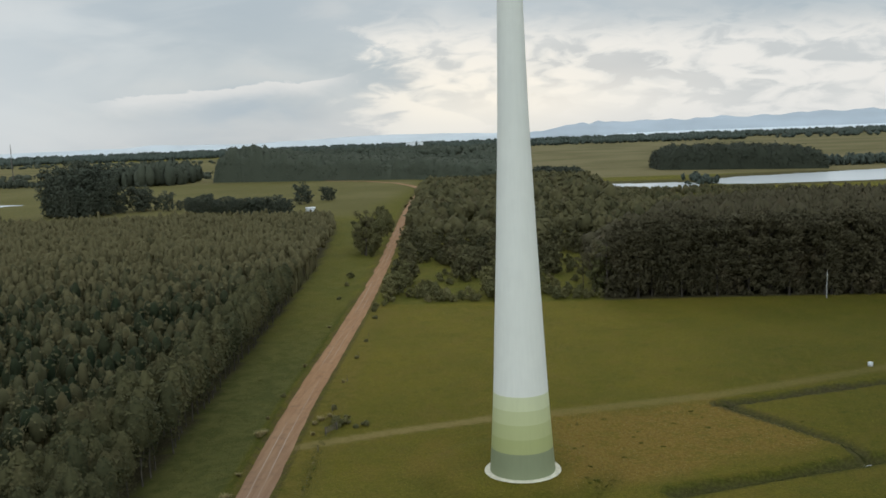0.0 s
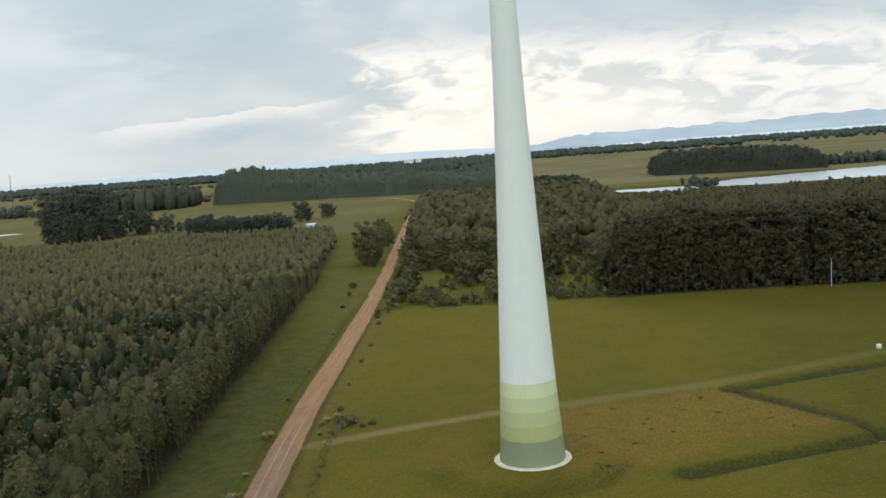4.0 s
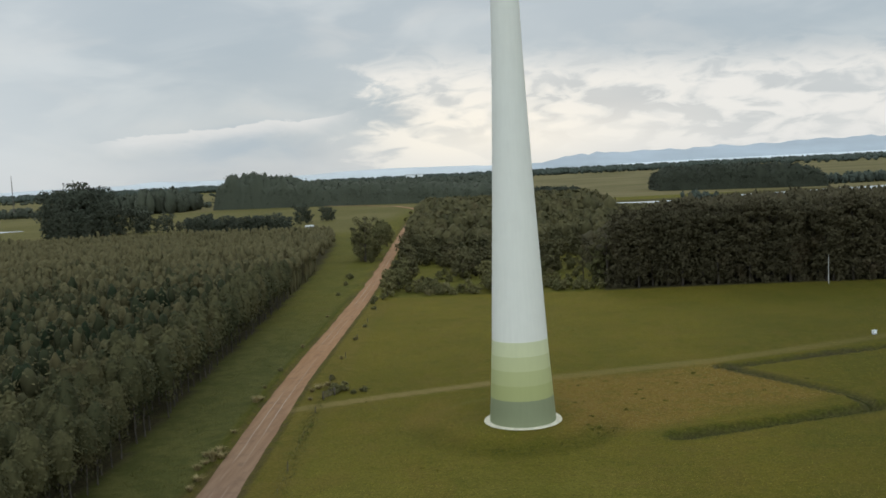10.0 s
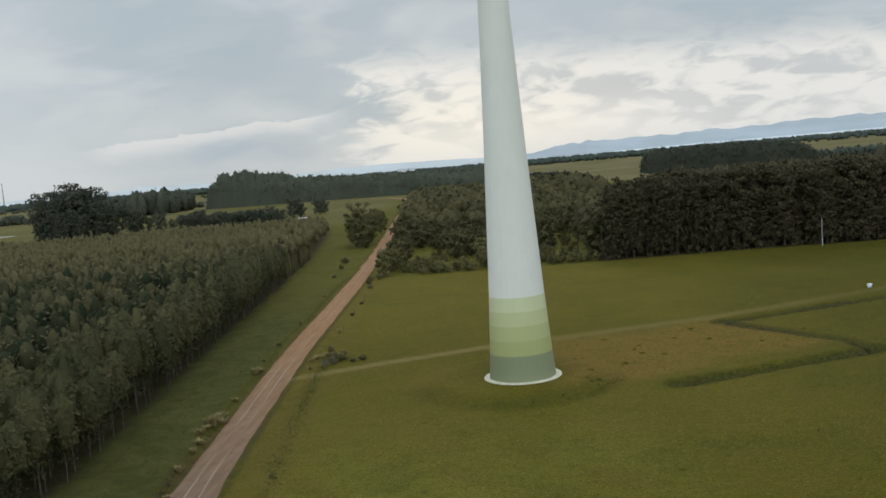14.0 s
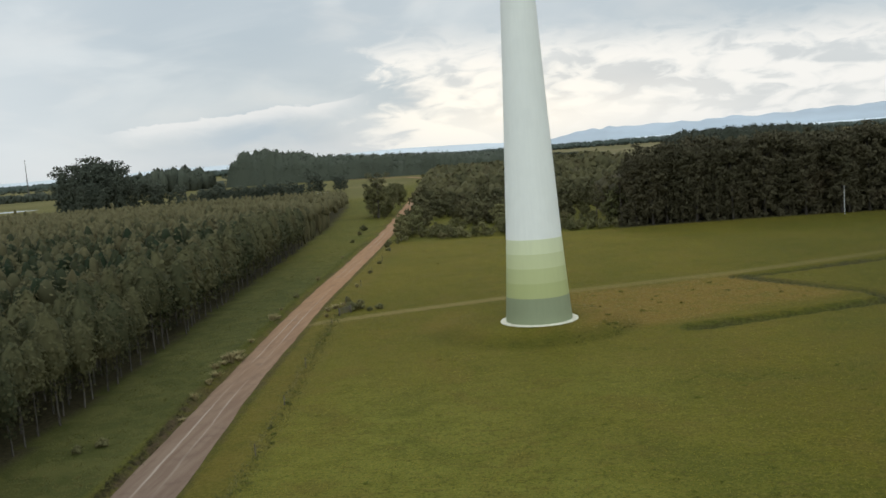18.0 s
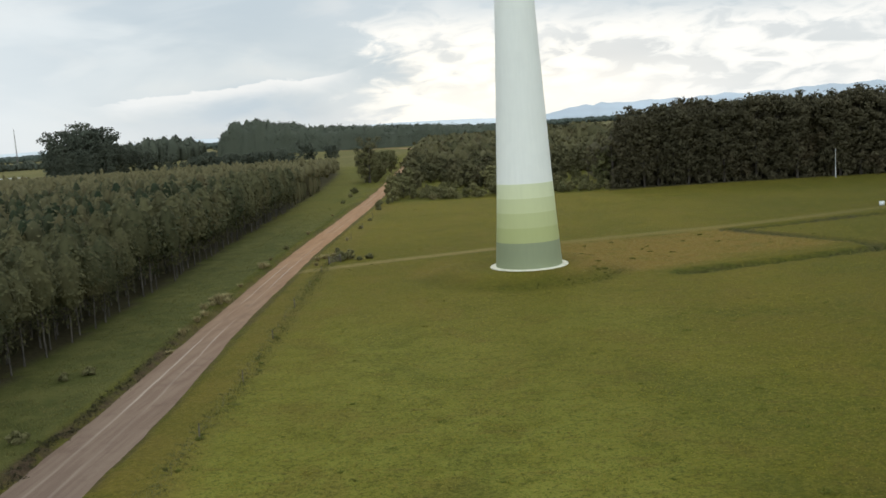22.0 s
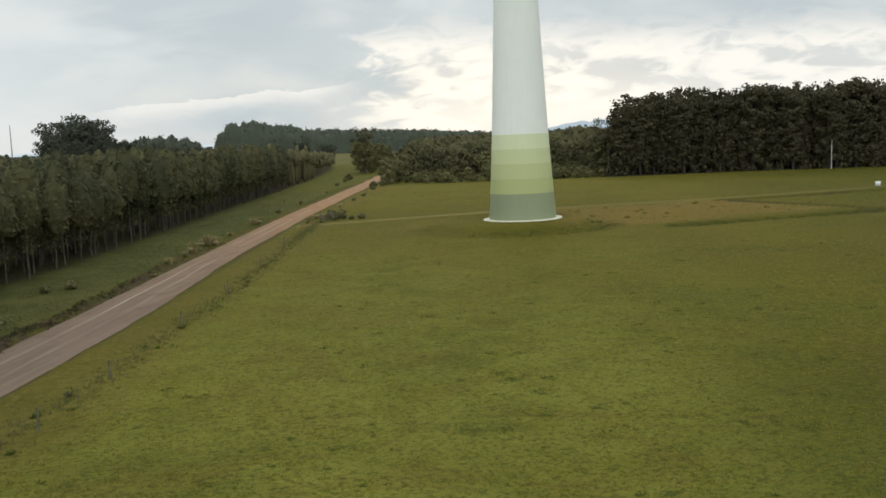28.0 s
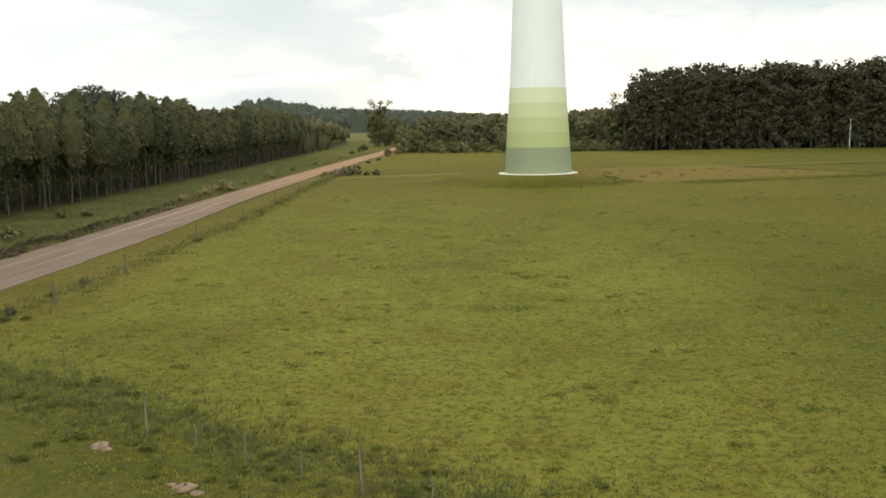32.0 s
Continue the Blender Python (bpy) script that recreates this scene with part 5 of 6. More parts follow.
    k = (np.sin(X * 0.012) * np.sin(Y * 0.006) < 0.55) & (Y > 1115)
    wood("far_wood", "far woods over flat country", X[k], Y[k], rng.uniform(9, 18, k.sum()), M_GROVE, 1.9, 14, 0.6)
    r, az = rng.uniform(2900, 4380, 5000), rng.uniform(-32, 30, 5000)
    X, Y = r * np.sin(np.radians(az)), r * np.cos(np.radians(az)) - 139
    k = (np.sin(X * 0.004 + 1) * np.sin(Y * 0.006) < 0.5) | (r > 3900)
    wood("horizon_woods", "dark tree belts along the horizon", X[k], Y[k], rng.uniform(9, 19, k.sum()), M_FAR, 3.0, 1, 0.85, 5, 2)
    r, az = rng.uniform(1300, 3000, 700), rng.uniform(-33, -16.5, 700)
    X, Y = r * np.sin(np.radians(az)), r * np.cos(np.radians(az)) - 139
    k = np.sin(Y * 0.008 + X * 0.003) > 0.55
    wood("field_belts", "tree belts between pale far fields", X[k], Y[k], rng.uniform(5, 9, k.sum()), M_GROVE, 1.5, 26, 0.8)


build_plantation()
build_forest()
build_scrub()
build_far_trees()


# ---- small things of the field ----
def build_fences():
    line = [(float(np.interp(y, (-107.4, -93.8, -57.1, -39.4, -20.4, -2.7, 12.9), (-24.6, -24.7, -27.6, -29.3, -31.3, -32.9, -34.2))), y) for y in (-107.4, -96.7, -86.8, -71.5, -55.0, -37.0, -18.0, 12.9)]
    cross = [(-17.1, -110.6), (-11.9, -116.3), (-5.2, -120.3), (1.5, -124.3), (9.0, -128.8)]
    post = mesh_np("fence_post", *join(tube([(0, 0, -0.4), (0.01, 0, 0.5), (0, 0.01, 1.36)], [0.052, 0.050, 0.047], 8), lathe([(0.047, 1.36), (0.04, 1.38), (0.005, 1.385)], 8)), M_POST, True)
    thin = mesh_np("fence_picket", *join(tube([(0, 0, -0.2), (0.01, 0, 0.4), (0.0, 0.01, 0.88)], [0.016, 0.015, 0.013], 6), lathe([(0.013, 0.88), (0.004, 0.895)], 6)), M_PICKET, True)

    stake = mesh_np("fence_stake", *join(tube([(0, 0, -0.3), (0.015, 0, 0.6), (0.0, 0.02, 1.25)], [0.025, 0.023, 0.020], 7), lathe([(0.020, 1.25), (0.006, 1.265)], 7)), M_PICKET, True)
    dull = mesh_np("fence_stick", *tube([(0, 0, -0.2), (0.01, 0, 0.5), (0.0, 0.01, 1.1)], [0.013, 0.012, 0.010], 6), M_POST, True)

    def run(pts, label, group, pickets):
        top = thing("wire_fence", pose(pts[0][0], pts[0][1], float(ground_z(*pts[0]))), label, "fence", group)
        inv = top.matrix_world.inverted()
        zs = [float(ground_z(x, y)) for x, y in pts]
        for (x, y), z in zip(pts, zs):
            o = part("fence_post", post if len(pickets) == 1 else stake if x > -14 else dull, top)
            o.matrix_local = inv @ pose(x, y, z - rng.uniform(0, 0.25), rng.normal(0, 2.5), rng.normal(0, 2.5), rng.uniform(0, 360))
        if pickets:
            for k, ((a, b), (c, d)) in enumerate(zip(pts[:-1], pts[1:])):
                for f in pickets if k > 1 else (0.5,):
                    x, y = a + (c - a) * f, b + (d - b) * f
                    o = part("fence_picket", thin if len(pickets) > 1 and k > 1 else dull, top)
                    o.matrix_local = inv @ pose(x, y, float(ground_z(x, y)) - rng.uniform(0, 0.25), rng.normal(0, 2), rng.normal(0, 2), 0)
        for h in (0.30, 0.52, 0.74, 0.95) if len(pickets) == 1 else (0.25, 0.45, 0.66):
            P = np.array([(x, y, z + h + rng.normal(0, 0.01)) for (x, y), z in zip(pts, zs)]) - np.array(top.location)
            part("fence_wire", mesh_np("fence_wire", *tube(P, np.full(len(P), 0.0022), 4), M_WIRE), top)

    run(line, "weathered post and wire fence along the road", "field fences", (0.5,))
    run([line[0]] + cross, "old wire fence with thin pickets across the pasture", "field fences", (0.25, 0.5, 0.75))
    # remains of the fence farther up the road
    for y in np.arange(36, 147, 22.0):
        x = float(np.interp(y, (13, 147), (-35.2, -41.0)))
        o = new("fence_post", post)
        o.matrix_world = pose(x, y, float(ground_z(x, y)), rng.normal(0, 3), rng.normal(0, 3), 0)
        tagged(o, "weathered wooden fence post beside the road", "fence post", "roadside posts")


def build_poles():
    x, y = 90.5, 143.0
    t = thing("utility_pole", pose(x, y, float(ground_z(x, y))), "pale slender pole standing before the dark forest", "pole")
    part("shaft", mesh_np("shaft", *tube([(0, 0, -0.5), (0, 0, 4), (0.1, 0, 8.4)], [0.13, 0.11, 0.075], 10), M_POLE, True), t)
    part("cap", mesh_np("cap", *lathe([(0.075, 8.4), (0.06, 8.45), (0.004, 8.47)], 10), M_POLE, True), t).matrix_local = pose(0.1, 0, 0)
    x, y = 74.1, 63.2
    t = thing("marker_box", pose(x, y, float(ground_z(x, y)), 0, 0, 20), "small white box standing in the pasture", "box")
    part("body", mesh_np("body", *box(-0.42, 0.42, -0.3, 0.3, 0.0, 0.82), M_SHEET), t)
    part("lid", mesh_np("lid", *box(-0.47, 0.47, -0.35, 0.35, 0.824, 0.90), M_SHEET), t)
    # small culvert head where the ditches meet
    x, y = 53.3, 6.2
    o = thing("culvert", pose(x, y, float(ground_z(x, y)), 0, 0, 20), "short concrete culvert head in the ditch", "culvert")
    part("slab", mesh_np("slab", *box(-0.7, 0.7, -0.25, 0.25, -0.1, 0.42), M_POLE), o)
    part("kerb", mesh_np("kerb", *box(-0.74, 0.74, 0.254, 0.40, -0.1, 0.50), M_POLE), o)
    # white shed in the meadow
    x, y = -141, 508
    s = thing("shed", pose(x, y, float(ground_z(x, y)), 0, 0, 8), "small white shed in the far meadow", "shed")
    part("wall", mesh_np("wall", *box(-3.2, 3.2, -2, 2, 0, 2.3), M_SHEET), s)
    V = np.array([(-3.5, -2.3, 2.31), (3.5, -2.3, 2.31), (3.5, 2.3, 2.31), (-3.5, 2.3, 2.31), (-3.5, 0, 3.3), (3.5, 0, 3.3)], float)
    part("roof", mesh_np("roof", V, [(0, 1, 5, 4), (2, 3, 4, 5), (0, 4, 3, 3), (1, 2, 5, 5), (0, 3, 2, 1)], M_SHEET), s)
    part("door", mesh_np("door", *box(-0.5, 0.5, -2.03, -1.99, 0, 2.0), M_DARKGAP), s)
    # farm houses far away
    for x, y, w in ((-336, 2992, 30), (-306, 3012, 18)):
        b = thing("farmhouse", pose(x, y, float(ground_z(x, y))), "white farm building far off among woods", "house", "far farm")
        part("wall", mesh_np("wall", *box(-w / 2, w / 2, -6, 6, 0, 22), M_SHEET), b)
        part("roof", mesh_np("roof", *box(-w / 2 - 1, w / 2 + 1, -7, 7, 22.05, 24), M_SHEET), b)
    # lattice mast far left
    m = thing("radio_mast", pose(-690, 1129, -1.2), "thin radio mast on the horizon", "mast")
    for a in range(3):
        c, s_ = math.cos(a * 2.094), math.sin(a * 2.094)
        part("leg", mesh_np("leg", *tube([(1.2 * c, 1.2 * s_, 0), (0.6 * c, 0.6 * s_, 30), (0.2 * c, 0.2 * s_, 58)], [0.25, 0.2, 0.12], 5), M_WIRE), m)
    for z in range(4, 56, 4):
        q = 1.2 - z * 0.017
        ring = [(q * math.cos(k * 2.094), q * math.sin(k * 2.094), z + 1.3 * k) for k in range(4)]
        part("brace", mesh_np("brace", *tube(ring, [0.1] * 4, 4), M_WIRE), m)


def tuft_mesh(name, n, h, r, mat, width=0.05):
    """A tuft of bent blades."""
    a = rng.uniform(0, 2 * np.pi, n)
    q = r * rng.uniform(0, 0.45, n)
    hh = h * rng.uniform(0.55, 1.1, n)
    lean = r * rng.uniform(0.2, 1.0, n)
    c, s = np.cos(a), np.sin(a)
    b = np.stack([q * c, q * s, np.full(n, -0.03)], -1)
    m_ = np.stack([(q + 0.4 * lean) * c, (q + 0.4 * lean) * s, hh * 0.65], -1)
    t = np.stack([(q + lean) * c, (q + lean) * s, hh], -1)
    side = np.stack([-s, c, 0 * s], -1) * width
    V = np.stack([b - side, b + side, m_ + side * 0.8, m_ - side * 0.8, t + side * 0.1, t - side * 0.1], 1).reshape(-1, 3)
    k = np.arange(n)[:, None] * 6
    return mesh_np(name, V, np.concatenate([k + [0, 1, 2, 3], k + [3, 2, 4, 5]]), mat)


def build_clumps():
    tus = [tuft_mesh("dry_tussock", 90, h, r, M_TUSS, 0.045) for h, r in ((0.9, 0.8), (0.7, 0.9), (1.1, 0.75))]
    spots = [(-43.4, -12.8, 1.5), (-43.0, -10.3, 1.4), (-43.8, -8.2, 1.2), (-44.2, -17, 1.1), (-42.7, -21.2, 1.2), (-42.4, -25.2, 0.9), (-46.4, 20.7, 1.5), (-46.0, 22.8, 1.0), (-44.6, 1.4, 0.8), (-47.6, 31.3, 0.7), (-41.6, -32.6, 0.9), (-40.2, -40.8, 0.7), (-37.2, 30.6, 1.3), (-36.0, 32.6, 1.0), (-38.0, 28, 1.0), (-49.2, 70.7, 0.9), (-52.0, 114.2, 0.9), (-37.8, 57.1, 0.8), (-43.9, -14.4, 1.0), (-45.0, -10.9, 0.9), (-37.0, 21.8, 0.8)]
    for x, y, s in spots:
        o = new("dry_tussock", tus[rng.integers(3)])
        o.matrix_world = pose(x, y, float(ground_z(x, y)), 0, 0, rng.uniform(0, 360)) @ Matrix.Diagonal((s, s, s * 0.85, 1))
        tagged(o, "straw-yellow grass tussock on the road verge", "grass tussock", "roadside tussocks")
    bush = [tree_meshes(rng, h, 0.15, r, 7, 60, 0.16, M_SCRUB, M_DARKBARK, "bush", 0.5, 0.03) for h, r in ((1.3, 1.0), (1.0, 1.1), (1.7, 1.1))]
    dark = [tree_meshes(rng, h, 0.1, r, 6, 56, 0.09, mat, M_DARKBARK, "weed_bush", 0.5, 0.02, False, 0.6, 0.4, 0.8) for h, r, mat in ((0.8, 0.8, M_CLUMP), (0.6, 0.9, M_WEED))]
    near = [(-33.2, 26.7, 0, 1.1), (-32.0, 28, 2, 0.9), (-34.2, 29.4, 1, 1.0), (-28.3, 26.9, 1, 0.75), (-30.0, 25.6, 1, 0.6), (-36.2, 37.4, 0, 0.7), (-38.6, 78.9, 0, 0.55), (-38.9, 96.6, 1, 0.6), (-40.9, 126.5, 1, 0.8), (-42.8, 137.4, 2, 0.9), (-43.4, 144.2, 0, 1.1), (-41.0, 146.9, 2, 1.0), (-45.3, -49.6, 1, 0.7), (-47.0, -51.7, 0, 0.6), (-41.5, -70.7, 1, 0.8), (-57.5, 160.5, 1, 0.8), (-60, 187.7, 0, 1.0), (-61.5, 206.7, 0, 1.5), (-48.2, 46.2, 1, 0.6), (-25.9, -101.3, 1, 0.35), (-25.6, -99, 1, 0.3), (-26.2, -90.4, 1, 0.25)]
    for x, y, k, s in near:
        plant("bush", bush[k], pose(x, y, float(ground_z(x, y)), 0, 0, rng.uniform(0, 360)) @ Matrix.Diagonal((s, s, s, 1)), "small grey-green bush beside the road", "bush", "roadside bushes")
    for _ in range(30):
        u = rng.uniform() ** 1.2
        y = -111 + 141 * u
        x = float(np.interp(y, (-107.4, -93.8, -57.1, -39.4, -20.4, -2.7, 12.9, 41), (-25.2, -25.5, -27.4, -29.0, -30.9, -32.7, -34.2, -36))) + rng.normal(0, 0.5)
        s = rng.uniform(0.14, 0.42)
        plant("weed_bush", dark[rng.integers(2)], pose(x, y, float(ground_z(x, y)), 0, 0, rng.uniform(-12, 12)) @ Matrix.Diagonal((s * 1.1, s * 2.0, s * 0.6, 1)), "dark weeds grown up along the fence", "weeds", "fence weeds")
    for _ in range(46):
        u = rng.uniform(-1, 5)
        x, y = -17.0 + 3.4 * u + rng.normal(0, 0.9), -111.0 - 2.05 * u + rng.normal(-0.9, 1.0)
        s = rng.uniform(0.12, 0.34)
        plant("weed_bush", dark[rng.integers(2)], pose(x, y, float(ground_z(x, y)), 0, 0, rng.uniform(0, 360)) @ Matrix.Diagonal((s * 1.2, s * 1.2, s * 0.6, 1)), "dark weeds grown up along the fence", "weeds", "fence weeds")
    for _ in range(26):
        x, y = rng.uniform(-15, -6.5), 0.0
        y = -116.4 - 0.60 * (x + 12) + rng.normal(-0.9, 0.9)
        s = rng.uniform(0.09, 0.26)
        plant("weed_bush", dark[0], pose(x, y, float(ground_z(x, y)), 0, 0, rng.uniform(0, 360)) @ Matrix.Diagonal((s * 1.4, s * 1.2, s * 0.6, 1)), "dark weeds grown up along the fence", "weeds", "fence weeds")
    # grey gate by the track
    g = thing("field_gate", pose(-34.0, 23.4, float(ground_z(-34, 23.4)), 0, 0, 62), "grey weathered wooden gate where the track leaves the road", "gate")
    for x in (-1.6, 1.6):
        part("gate_post", mesh_np("gate_post", *box(x - 0.09, x + 0.09, -0.09, 0.09, -0.3, 1.45), M_POST), g)
    for z in (0.3, 0.58, 0.86, 1.14):
        part("gate_bar", mesh_np("gate_bar", *box(-1.5, 1.5, -0.03, 0.03, z, z + 0.11), M_POST), g)
    # red clay lumps turned up by the near fence
    for x, y, s in ((-12.9, -117.1, 0.24), (-9.5, -120.0, 0.24), (-9.1, -120.3, 0.14), (-12.6, -117.4, 0.12), (-9.9, -119.8, 0.10)):
        V, F = lumps(rng, [(0, 0, 0.05 * s)], 1.2 * s, 0.35 * s, 12, 7, 0.25)
        o = new("clay_lump", mesh_np("clay_lump", V, F, M_SOILC, True))
        o.matrix_world = pose(x, y, float(ground_z(x, y)), 0, 0, rng.uniform(0, 360))
        tagged(o, "lump of bare red clay in rough grass", "clay lump", "clay lumps")


def build_grass():
    """Grass tufts, denser towards the near side of the pasture, and scattered darker weeds."""
    n = 24000
    Y = -134 + 110 * rng.uniform(0, 1, n) ** 1.9
    X = (rng.uniform(-1, 1, n)) * (14 + (Y + 139) * 0.55) - 3
    k = (X > np.interp(Y, (-107, 14), (-25, -34)) + 0.3) & (X < 75) & (np.hypot(X, Y) > 14) & (np.hypot(X + 1.1, Y + 141) > 5)
    X, Y = X[k], Y[k]
    b = 5
    m = len(X)
    Z = ground_z(X, Y)
    far = np.interp(Y, (-131, -82, -27), (1.0, 1.25, 1.6))
    a = rng.uniform(0, 2 * np.pi, (m, b))
    h = rng.uniform(0.025, 0.07, (m, b)) * far[:, None]
    lean = rng.uniform(0.08, 0.18, (m, b)) * far[:, None]
    base = np.stack([X[:, None] + rng.normal(0, 0.10, (m, b)), Y[:, None] + rng.normal(0, 0.10, (m, b)), np.broadcast_to(Z[:, None] - 0.02, (m, b))], -1)
    side = np.stack([-np.sin(a), np.cos(a), 0 * a], -1) * (0.016 * far[:, None, None])
    tip = base + np.stack([lean * np.cos(a), lean * np.sin(a), h], -1)
    V = np.stack([base - side, base + side, tip], 2).reshape(-1, 3)
    me = mesh_np("pasture_grass", V, np.arange(len(V)).reshape(-1, 3), M_GRASS)
    tagged(new("pasture_grass", me), "short grazed grass with straw-coloured blades", "grass", kind="stuff")
    n = 1000
    Y = -133 + 258 * rng.uniform(0, 1, n) ** 1.7
    X = rng.uniform(-1, 1, n) * (16 + (Y + 139) * 0.54)
    k = (X > np.interp(Y, (-107, 14, 150), (-24, -33, -40))) & (X < 100) & (np.hypot(X, Y) > 8) & (np.hypot(X + 1.1, Y + 141) > 5)
    X, Y = X[k], Y[k]
    R = (0.05 + 0.26 * rng.uniform(0, 1, len(X)) ** 2.2) * np.interp(Y, (-131, 0, 122), (0.8, 1.2, 1.6))
    C = np.stack([X, Y, ground_z(X, Y) + 0.05], -1)
    c = 26
    P = (C[:, None] + ball(rng, len(X) * c).reshape(len(X), c, 3) * np.stack([R * 1.4, R, R * 0.35], -1)[:, None]).reshape(-1, 3)
    P[:, 2] = np.maximum(P[:, 2], ground_z(P[:, 0], P[:, 1]) + 0.01)
    sz = np.repeat(R * 0.20, c)
    tagged(new("pasture_weeds", mesh_np("pasture_weeds", *cards(rng, P, sz), M_WEED)), "dark rosettes of weeds scattered over the pasture", "weeds", kind="stuff")
    # broad-leaved clumps, a hand to half a metre across
    n = 260
    Y = -132 + 100 * rng.uniform(0, 1, n) ** 1.25
    X = rng.uniform(-1, 1, n) * (9 + (Y + 139) * 0.52)
    k = (X > np.interp(Y, (-107, 14), (-24, -33))) & (np.hypot(X + 1.1, Y + 141) > 8)
    X, Y = X[k], Y[k]
    R = 0.12 + 0.42 * rng.uniform(0, 1, len(X)) ** 2.0
    c = 54
    D = rng.normal(0, 0.5, (len(X), c, 2)) * R[:, None, None] * (1.5, 0.9)
    P = np.stack([X[:, None] + D[..., 0], Y[:, None] + D[..., 1], np.zeros((len(X), c))], -1).reshape(-1, 3)
    P[:, 2] = ground_z(P[:, 0], P[:, 1]) + rng.uniform(0.01, 1, len(P)) ** 1.5 * np.repeat(0.05 + 0.22 * R, c)
    tagged(new("clover_clumps", mesh_np("clover_clumps", *cards(rng, P, np.repeat(0.028 + 0.07 * R, c), 0.75, np.tile((0, -0.3, 1.0), (len(P), 1)), 0.7), M_CLUMP)), "dark-green broad-leaved clumps in the pasture", "weeds", kind="stuff")
    # small uneven tufts, in drifts, on the nearer pasture
    for name, label, mat, n, lift, wide in (("green_tufts", "low dark-green tufts in the pasture", M_WEED, 4200, 0.10, 0.018), ("straw_tufts", "short straw-yellow tufts in the pasture", M_GRASS, 16000, 0.085, 0.026), ("brown_tufts", "withered brown tufts in the pasture", M_WITHERED, 8000, 0.07, 0.024)):
        Y = -133 + 76 * rng.uniform(0, 1, n) ** 1.9
        X = rng.uniform(-1, 1, n) * (9 + (Y + 139) * 0.54) - 1
        drift = np.sin(X * 0.9 + 1.7 * np.sin(Y * 0.36)) + np.sin(Y * 0.8 + 1.3 * np.sin(X * 0.6)) + rng.normal(0, 0.8, n)
        k = (drift > 0.2 if lift > 0.09 else drift < 0.5) & (X > np.interp(Y, (-107, 14), (-24, -33))) & (np.hypot(X + 1.1, Y + 141) > 4)
        X, Y = X[k], Y[k]
        m, b = len(X), 10
        a = rng.uniform(0, 2 * np.pi, (m, b))
        r = rng.uniform(0.04, 0.16, m)[:, None]
        h = lift * rng.uniform(0.35, 1.0, (m, b)) * (0.6 + 3 * r)
        u, v = rng.normal(0, 0.6, (2, m, b)) * r
        base = np.stack([X[:, None] + 1.5 * u, Y[:, None] + v, np.broadcast_to(ground_z(X, Y)[:, None] - 0.02, (m, b))], -1)
        side = np.stack([-np.sin(a), np.cos(a), 0 * a], -1) * wide
        tip = base + np.stack([0.9 * h * np.cos(a), 0.9 * h * np.sin(a), h + 0.02], -1)
        V = np.stack([base - side, base + side, tip], 2).reshape(-1, 3)
        tagged(new(name, mesh_np(name, V, np.arange(len(V)).reshape(-1, 3), mat)), label, "grass", kind="stuff")
    # upright blades: straw on the dry patch, greener over the middle of the pasture
    for name, label, mat, n, low, high in (("dry_grass", "thin straw-pale grass standing on the dry patch", M_TUSS, 9000, 0.12, 0.30), ("seeding_grass", "sparse seeding grass over the pasture", M_GRASS, 84000, 0.08, 0.21)):
        if low > 0.1:
            X, Y = rng.uniform(4, 62, n), rng.uniform(-9, 48, n)
            k = (Y < 30 + 0.27 * X) & (Y > 0.49 * (X - 18) - 2) & (X < 52 - 0.55 * (Y - 12)) & (np.hypot(X, Y) > 7)
        else:
            X, Y = rng.uniform(-40, 95, n), rng.uniform(-75, 147, n)
            k = (X > np.interp(Y, (-107, 14, 150), (-24, -33, -40))) & (np.hypot(X + 1.0, Y - 2.7) > 8) & (X < 0.47 * (Y + 139) + 4) & (rng.uniform(size=n) < 0.55 + 0.45 * np.sin(X * 0.13 + np.sin(Y * 0.09)) * np.sin(Y * 0.07))
        X, Y = X[k], Y[k]
        a = rng.uniform(0, 2 * np.pi, len(X))
        h = rng.uniform(low, high, len(X))
        base = np.stack([X, Y, ground_z(X, Y) - 0.02], -1)
        side = np.stack([-np.sin(a), np.cos(a), 0 * a], -1) * 0.022
        tip = base + np.stack([0.5 * h * np.cos(a), 0.5 * h * np.sin(a), h], -1)
        V = np.stack([base - side, base + side, tip], 1).reshape(-1, 3)
        tagged(new(name, mesh_np(name, V, np.arange(len(V)).reshape(-1, 3), mat)), label, "grass", kind="stuff")
    # dark tussocks on the dry patch by the tower
    n = 44
    X, Y = rng.uniform(8, 50, n), rng.uniform(-8, 42, n)
    k = (Y < 30 + 0.27 * X) & (Y > 0.49 * (X - 18) - 3)
    X, Y = X[k], Y[k]
    R = rng.uniform(0.15, 0.38, len(X))
    C = np.stack([X, Y, ground_z(X, Y) + 0.05], -1)
    P = (C[:, None] + ball(rng, len(X) * 40).reshape(len(X), 40, 3) * np.stack([R * 1.5, R, R * 0.5], -1)[:, None]).reshape(-1, 3)
    P[:, 2] = np.maximum(P[:, 2], ground_z(P[:, 0], P[:, 1]) + 0.02)
    tagged(new("dark_tussocks", mesh_np("dark_tussocks", *cards(rng, P, np.repeat(R * 0.3, 40)), M_WEED)), "dark tussocks scattered over the dry patch", "weeds", kind="stuff")
    # rough grass about the cross fence and along the field's road side
    u = rng.uniform(-1.5, 8, 2600)
    X, Y = -20.0 + 3.4 * u + rng.normal(0, 0.6, 2600), -109.0 - 2.05 * u + rng.normal(-1.2, 1.3, 2600)
    v = rng.uniform(-106, 34, 1800)
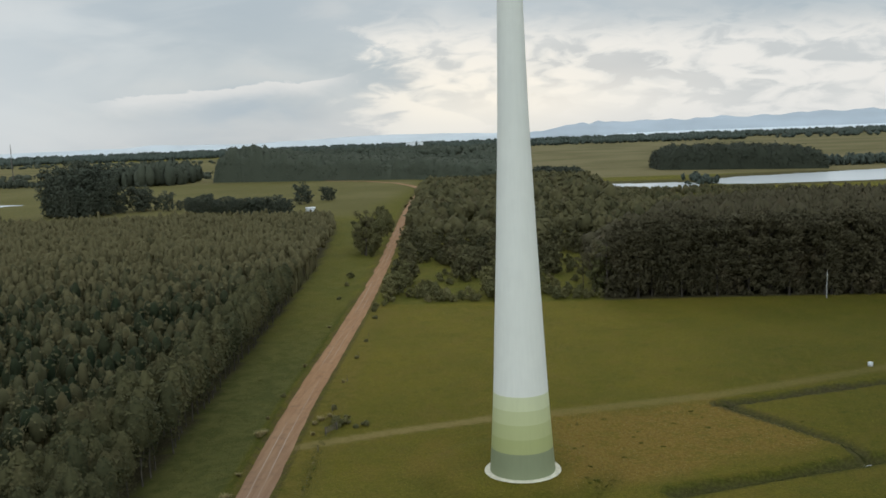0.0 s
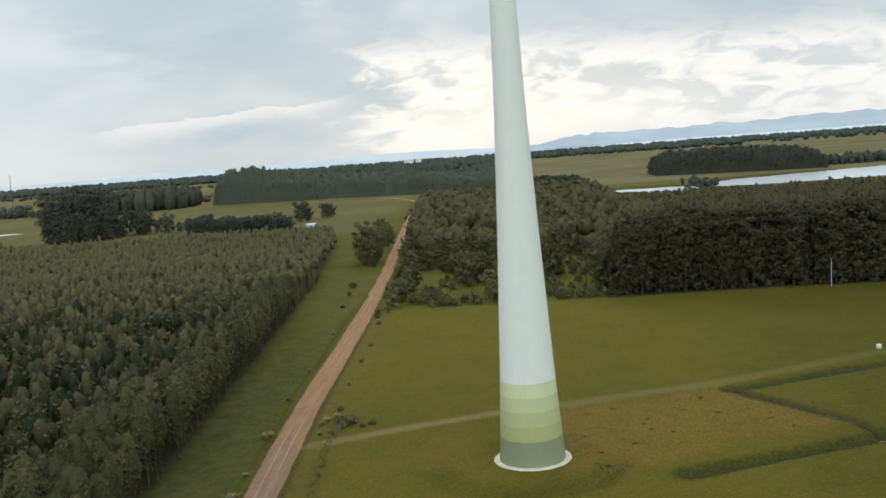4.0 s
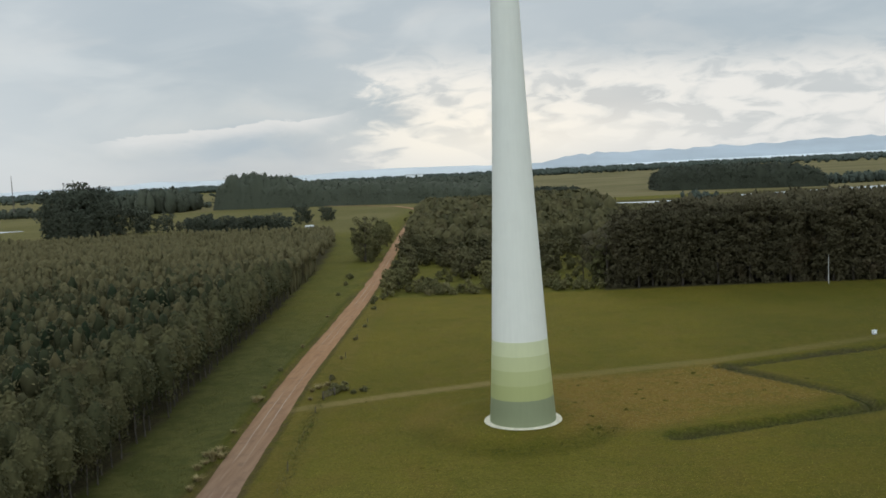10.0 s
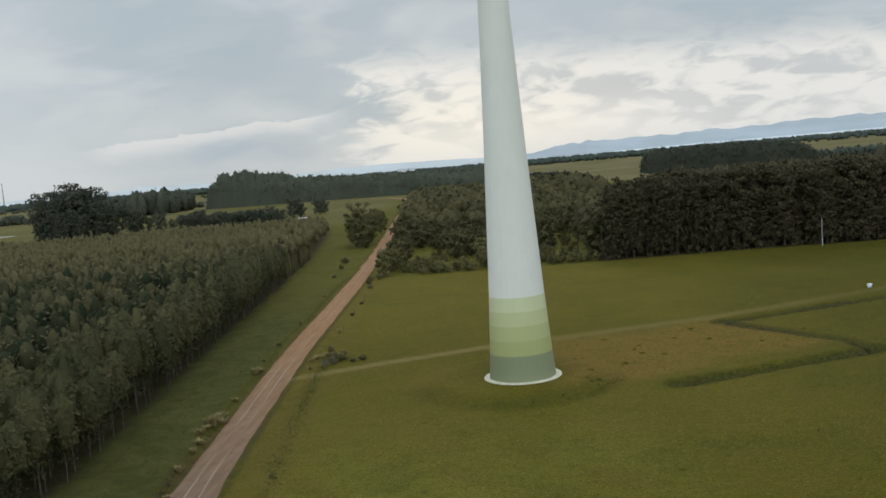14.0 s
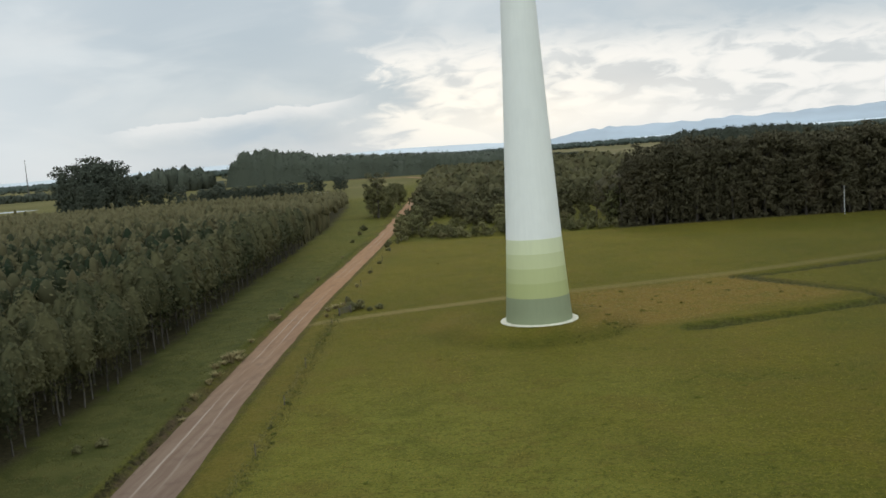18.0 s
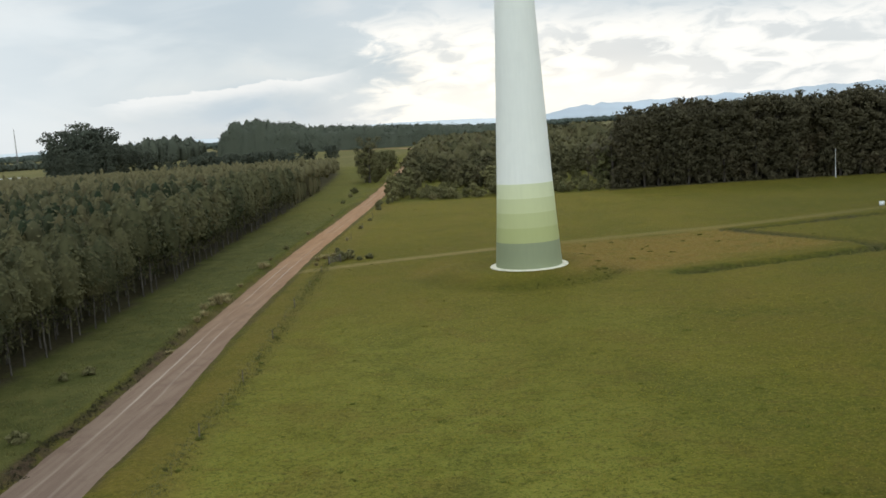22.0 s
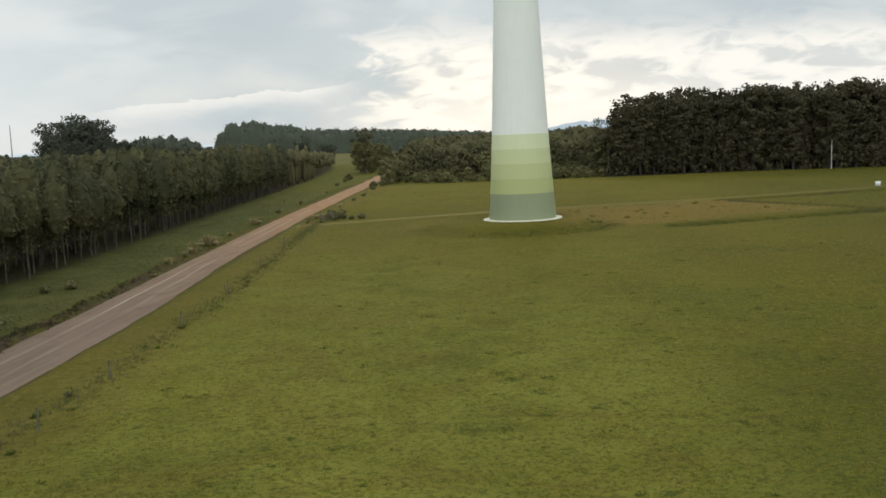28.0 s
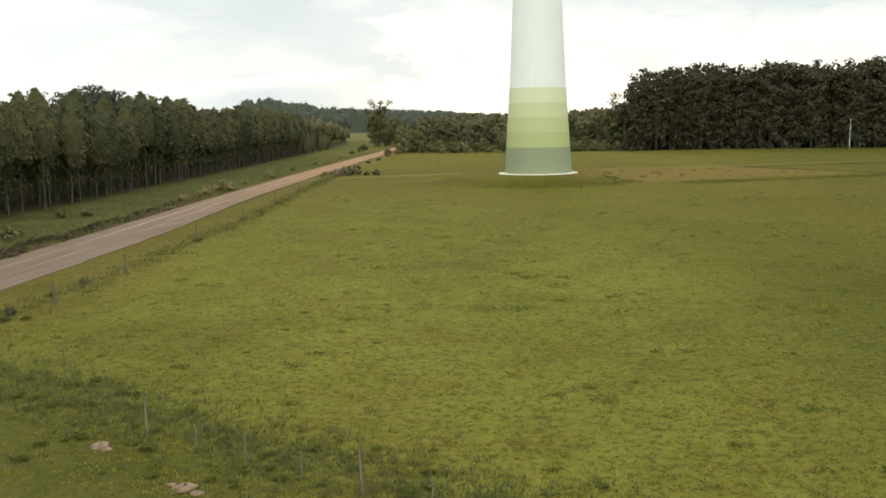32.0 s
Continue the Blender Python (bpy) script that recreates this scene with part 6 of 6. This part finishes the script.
    X2 = np.interp(v, (-107.4, -93.8, -57.1, -39.4, -20.4, -2.7, 12.9, 41), (-25.2, -25.5, -27.4, -29.0, -30.9, -32.7, -34.2, -36)) + rng.normal(-0.2, 0.7, 1800)
    X, Y = np.r_[X, X2], np.r_[Y, v]
    k = (np.abs(X - road_x(Y)) > 4.3) & (np.hypot(X + 1.1, Y + 141) > 5)
    X, Y = X[k], Y[k]
    m, b = len(X), 7
    a = rng.uniform(0, 2 * np.pi, (m, b))
    h = rng.uniform(0.06, 0.24, (m, b))
    base = np.stack([X[:, None] + rng.normal(0, 0.12, (m, b)), Y[:, None] + rng.normal(0, 0.12, (m, b)), np.broadcast_to(ground_z(X, Y)[:, None] - 0.03, (m, b))], -1)
    side = np.stack([-np.sin(a), np.cos(a), 0 * a], -1) * 0.03
    tip = base + np.stack([0.6 * h * np.cos(a), 0.6 * h * np.sin(a), h], -1)
    V = np.stack([base - side, base + side, tip], 2).reshape(-1, 3)
    tagged(new("fence_grass", mesh_np("fence_grass", V, np.arange(len(V)).reshape(-1, 3), M_VERGE)), "uncut rough grass along the fences", "grass", kind="stuff")
    # dark weeds on the cut bank along the road's plantation side
    n = 900
    Y = -106 + 96 * rng.uniform(0, 1, n) ** 1.3
    X = road_x(Y) - 4.45 + rng.normal(0, 0.30, n) - 0.25 * np.sin(Y * 0.5)
    R = rng.uniform(0.06, 0.26, n) * np.interp(Y, (-106, -50, -10), (0.9, 0.75, 0.45))
    c = 12
    D = ball(rng, n * c).reshape(n, c, 3)
    P = (np.stack([X, Y, ground_z(X, Y) + 0.5 * R], -1)[:, None] + D * np.stack([R, R * 1.3, R * 0.8], -1)[:, None]).reshape(-1, 3)
    tagged(new("bank_weeds", mesh_np("bank_weeds", *cards(rng, P, np.repeat(R * 0.42, c), 0.5), M_BANK)), "dark weeds and roots on the cut bank beside the road", "weeds", kind="stuff")
    # rough grass on the verge by the plantation and along ditches
    Y = rng.uniform(-102, 150, 4200)
    off = rng.uniform(-15, -4.9, 4200)
    X = road_x(Y) + off
    k = (X > edge_x(Y) + 0.5) & (rng.uniform(size=4200) < np.interp(Y, (-102, 14, 150), (0.9, 0.6, 0.1)))
    X, Y = X[k], Y[k]
    m, b = len(X), 6
    a = rng.uniform(0, 2 * np.pi, (m, b))
    h = rng.uniform(0.06, 0.22, (m, b))
    base = np.stack([X[:, None] + rng.normal(0, 0.2, (m, b)), Y[:, None] + rng.normal(0, 0.2, (m, b)), np.broadcast_to(ground_z(X, Y)[:, None] - 0.03, (m, b))], -1)
    side = np.stack([-np.sin(a), np.cos(a), 0 * a], -1) * 0.06
    tip = base + np.stack([0.6 * h * np.cos(a), 0.6 * h * np.sin(a), h], -1)
    V = np.stack([base - side, base + side, tip], 2).reshape(-1, 3)
    tagged(new("verge_grass", mesh_np("verge_grass", V, np.arange(len(V)).reshape(-1, 3), M_VERGE)), "rough green grass on the road verge", "grass", kind="stuff")


def build_ditch_weeds():
    """Rank dark weeds that fill the ditches."""
    P = []
    for line, n in ((DITCH_A, 900), (DITCH_B, 260), (DITCH_C, 1200)):
        L = np.asarray(line, float)
        d = np.r_[0, np.cumsum(np.hypot(*np.diff(L, axis=0).T))]
        u = rng.uniform(0, d[-1], n)
        P.append(np.stack([np.interp(u, d, L[:, 0]) + rng.uniform(-0.5, 0.5, n), np.interp(u, d, L[:, 1]) + rng.uniform(-0.95, 0.95, n)], -1))
    # and the foot of the tower's mound
    a = rng.uniform(np.pi * 1.35, np.pi * 1.92, 330)
    q = rng.normal(0.95, 0.05, 330)
    P.append(np.stack([-1.0 + 15.5 * q * np.cos(a), 2.7 + 17.0 * q * np.sin(a)], -1))
    P = np.concatenate(P)
    m, b = len(P), 10
    a = rng.uniform(0, 2 * np.pi, (m, b))
    h = np.r_[rng.uniform(0.10, 0.36, m - 330), rng.uniform(0.05, 0.20, 330)][:, None] * rng.uniform(0.6, 1.0, (m, b))
    base = np.stack([P[:, :1] + rng.normal(0, 0.18, (m, b)), P[:, 1:] + rng.normal(0, 0.18, (m, b)), np.broadcast_to(ground_z(P[:, 0], P[:, 1])[:, None] - 0.05, (m, b))], -1)
    side = np.stack([-np.sin(a), np.cos(a), 0 * a], -1) * 0.05
    tip = base + np.stack([0.5 * h * np.cos(a), 0.5 * h * np.sin(a), h], -1)
    V = np.stack([base - side, base + side, tip], 2).reshape(-1, 3)
    tagged(new("ditch_weeds", mesh_np("ditch_weeds", V, np.arange(len(V)).reshape(-1, 3), M_DITCH)), "dark rank weeds growing in the ditches", "weeds", kind="stuff")


build_ditch_weeds()
build_poles()
build_fences()
build_clumps()
build_grass()
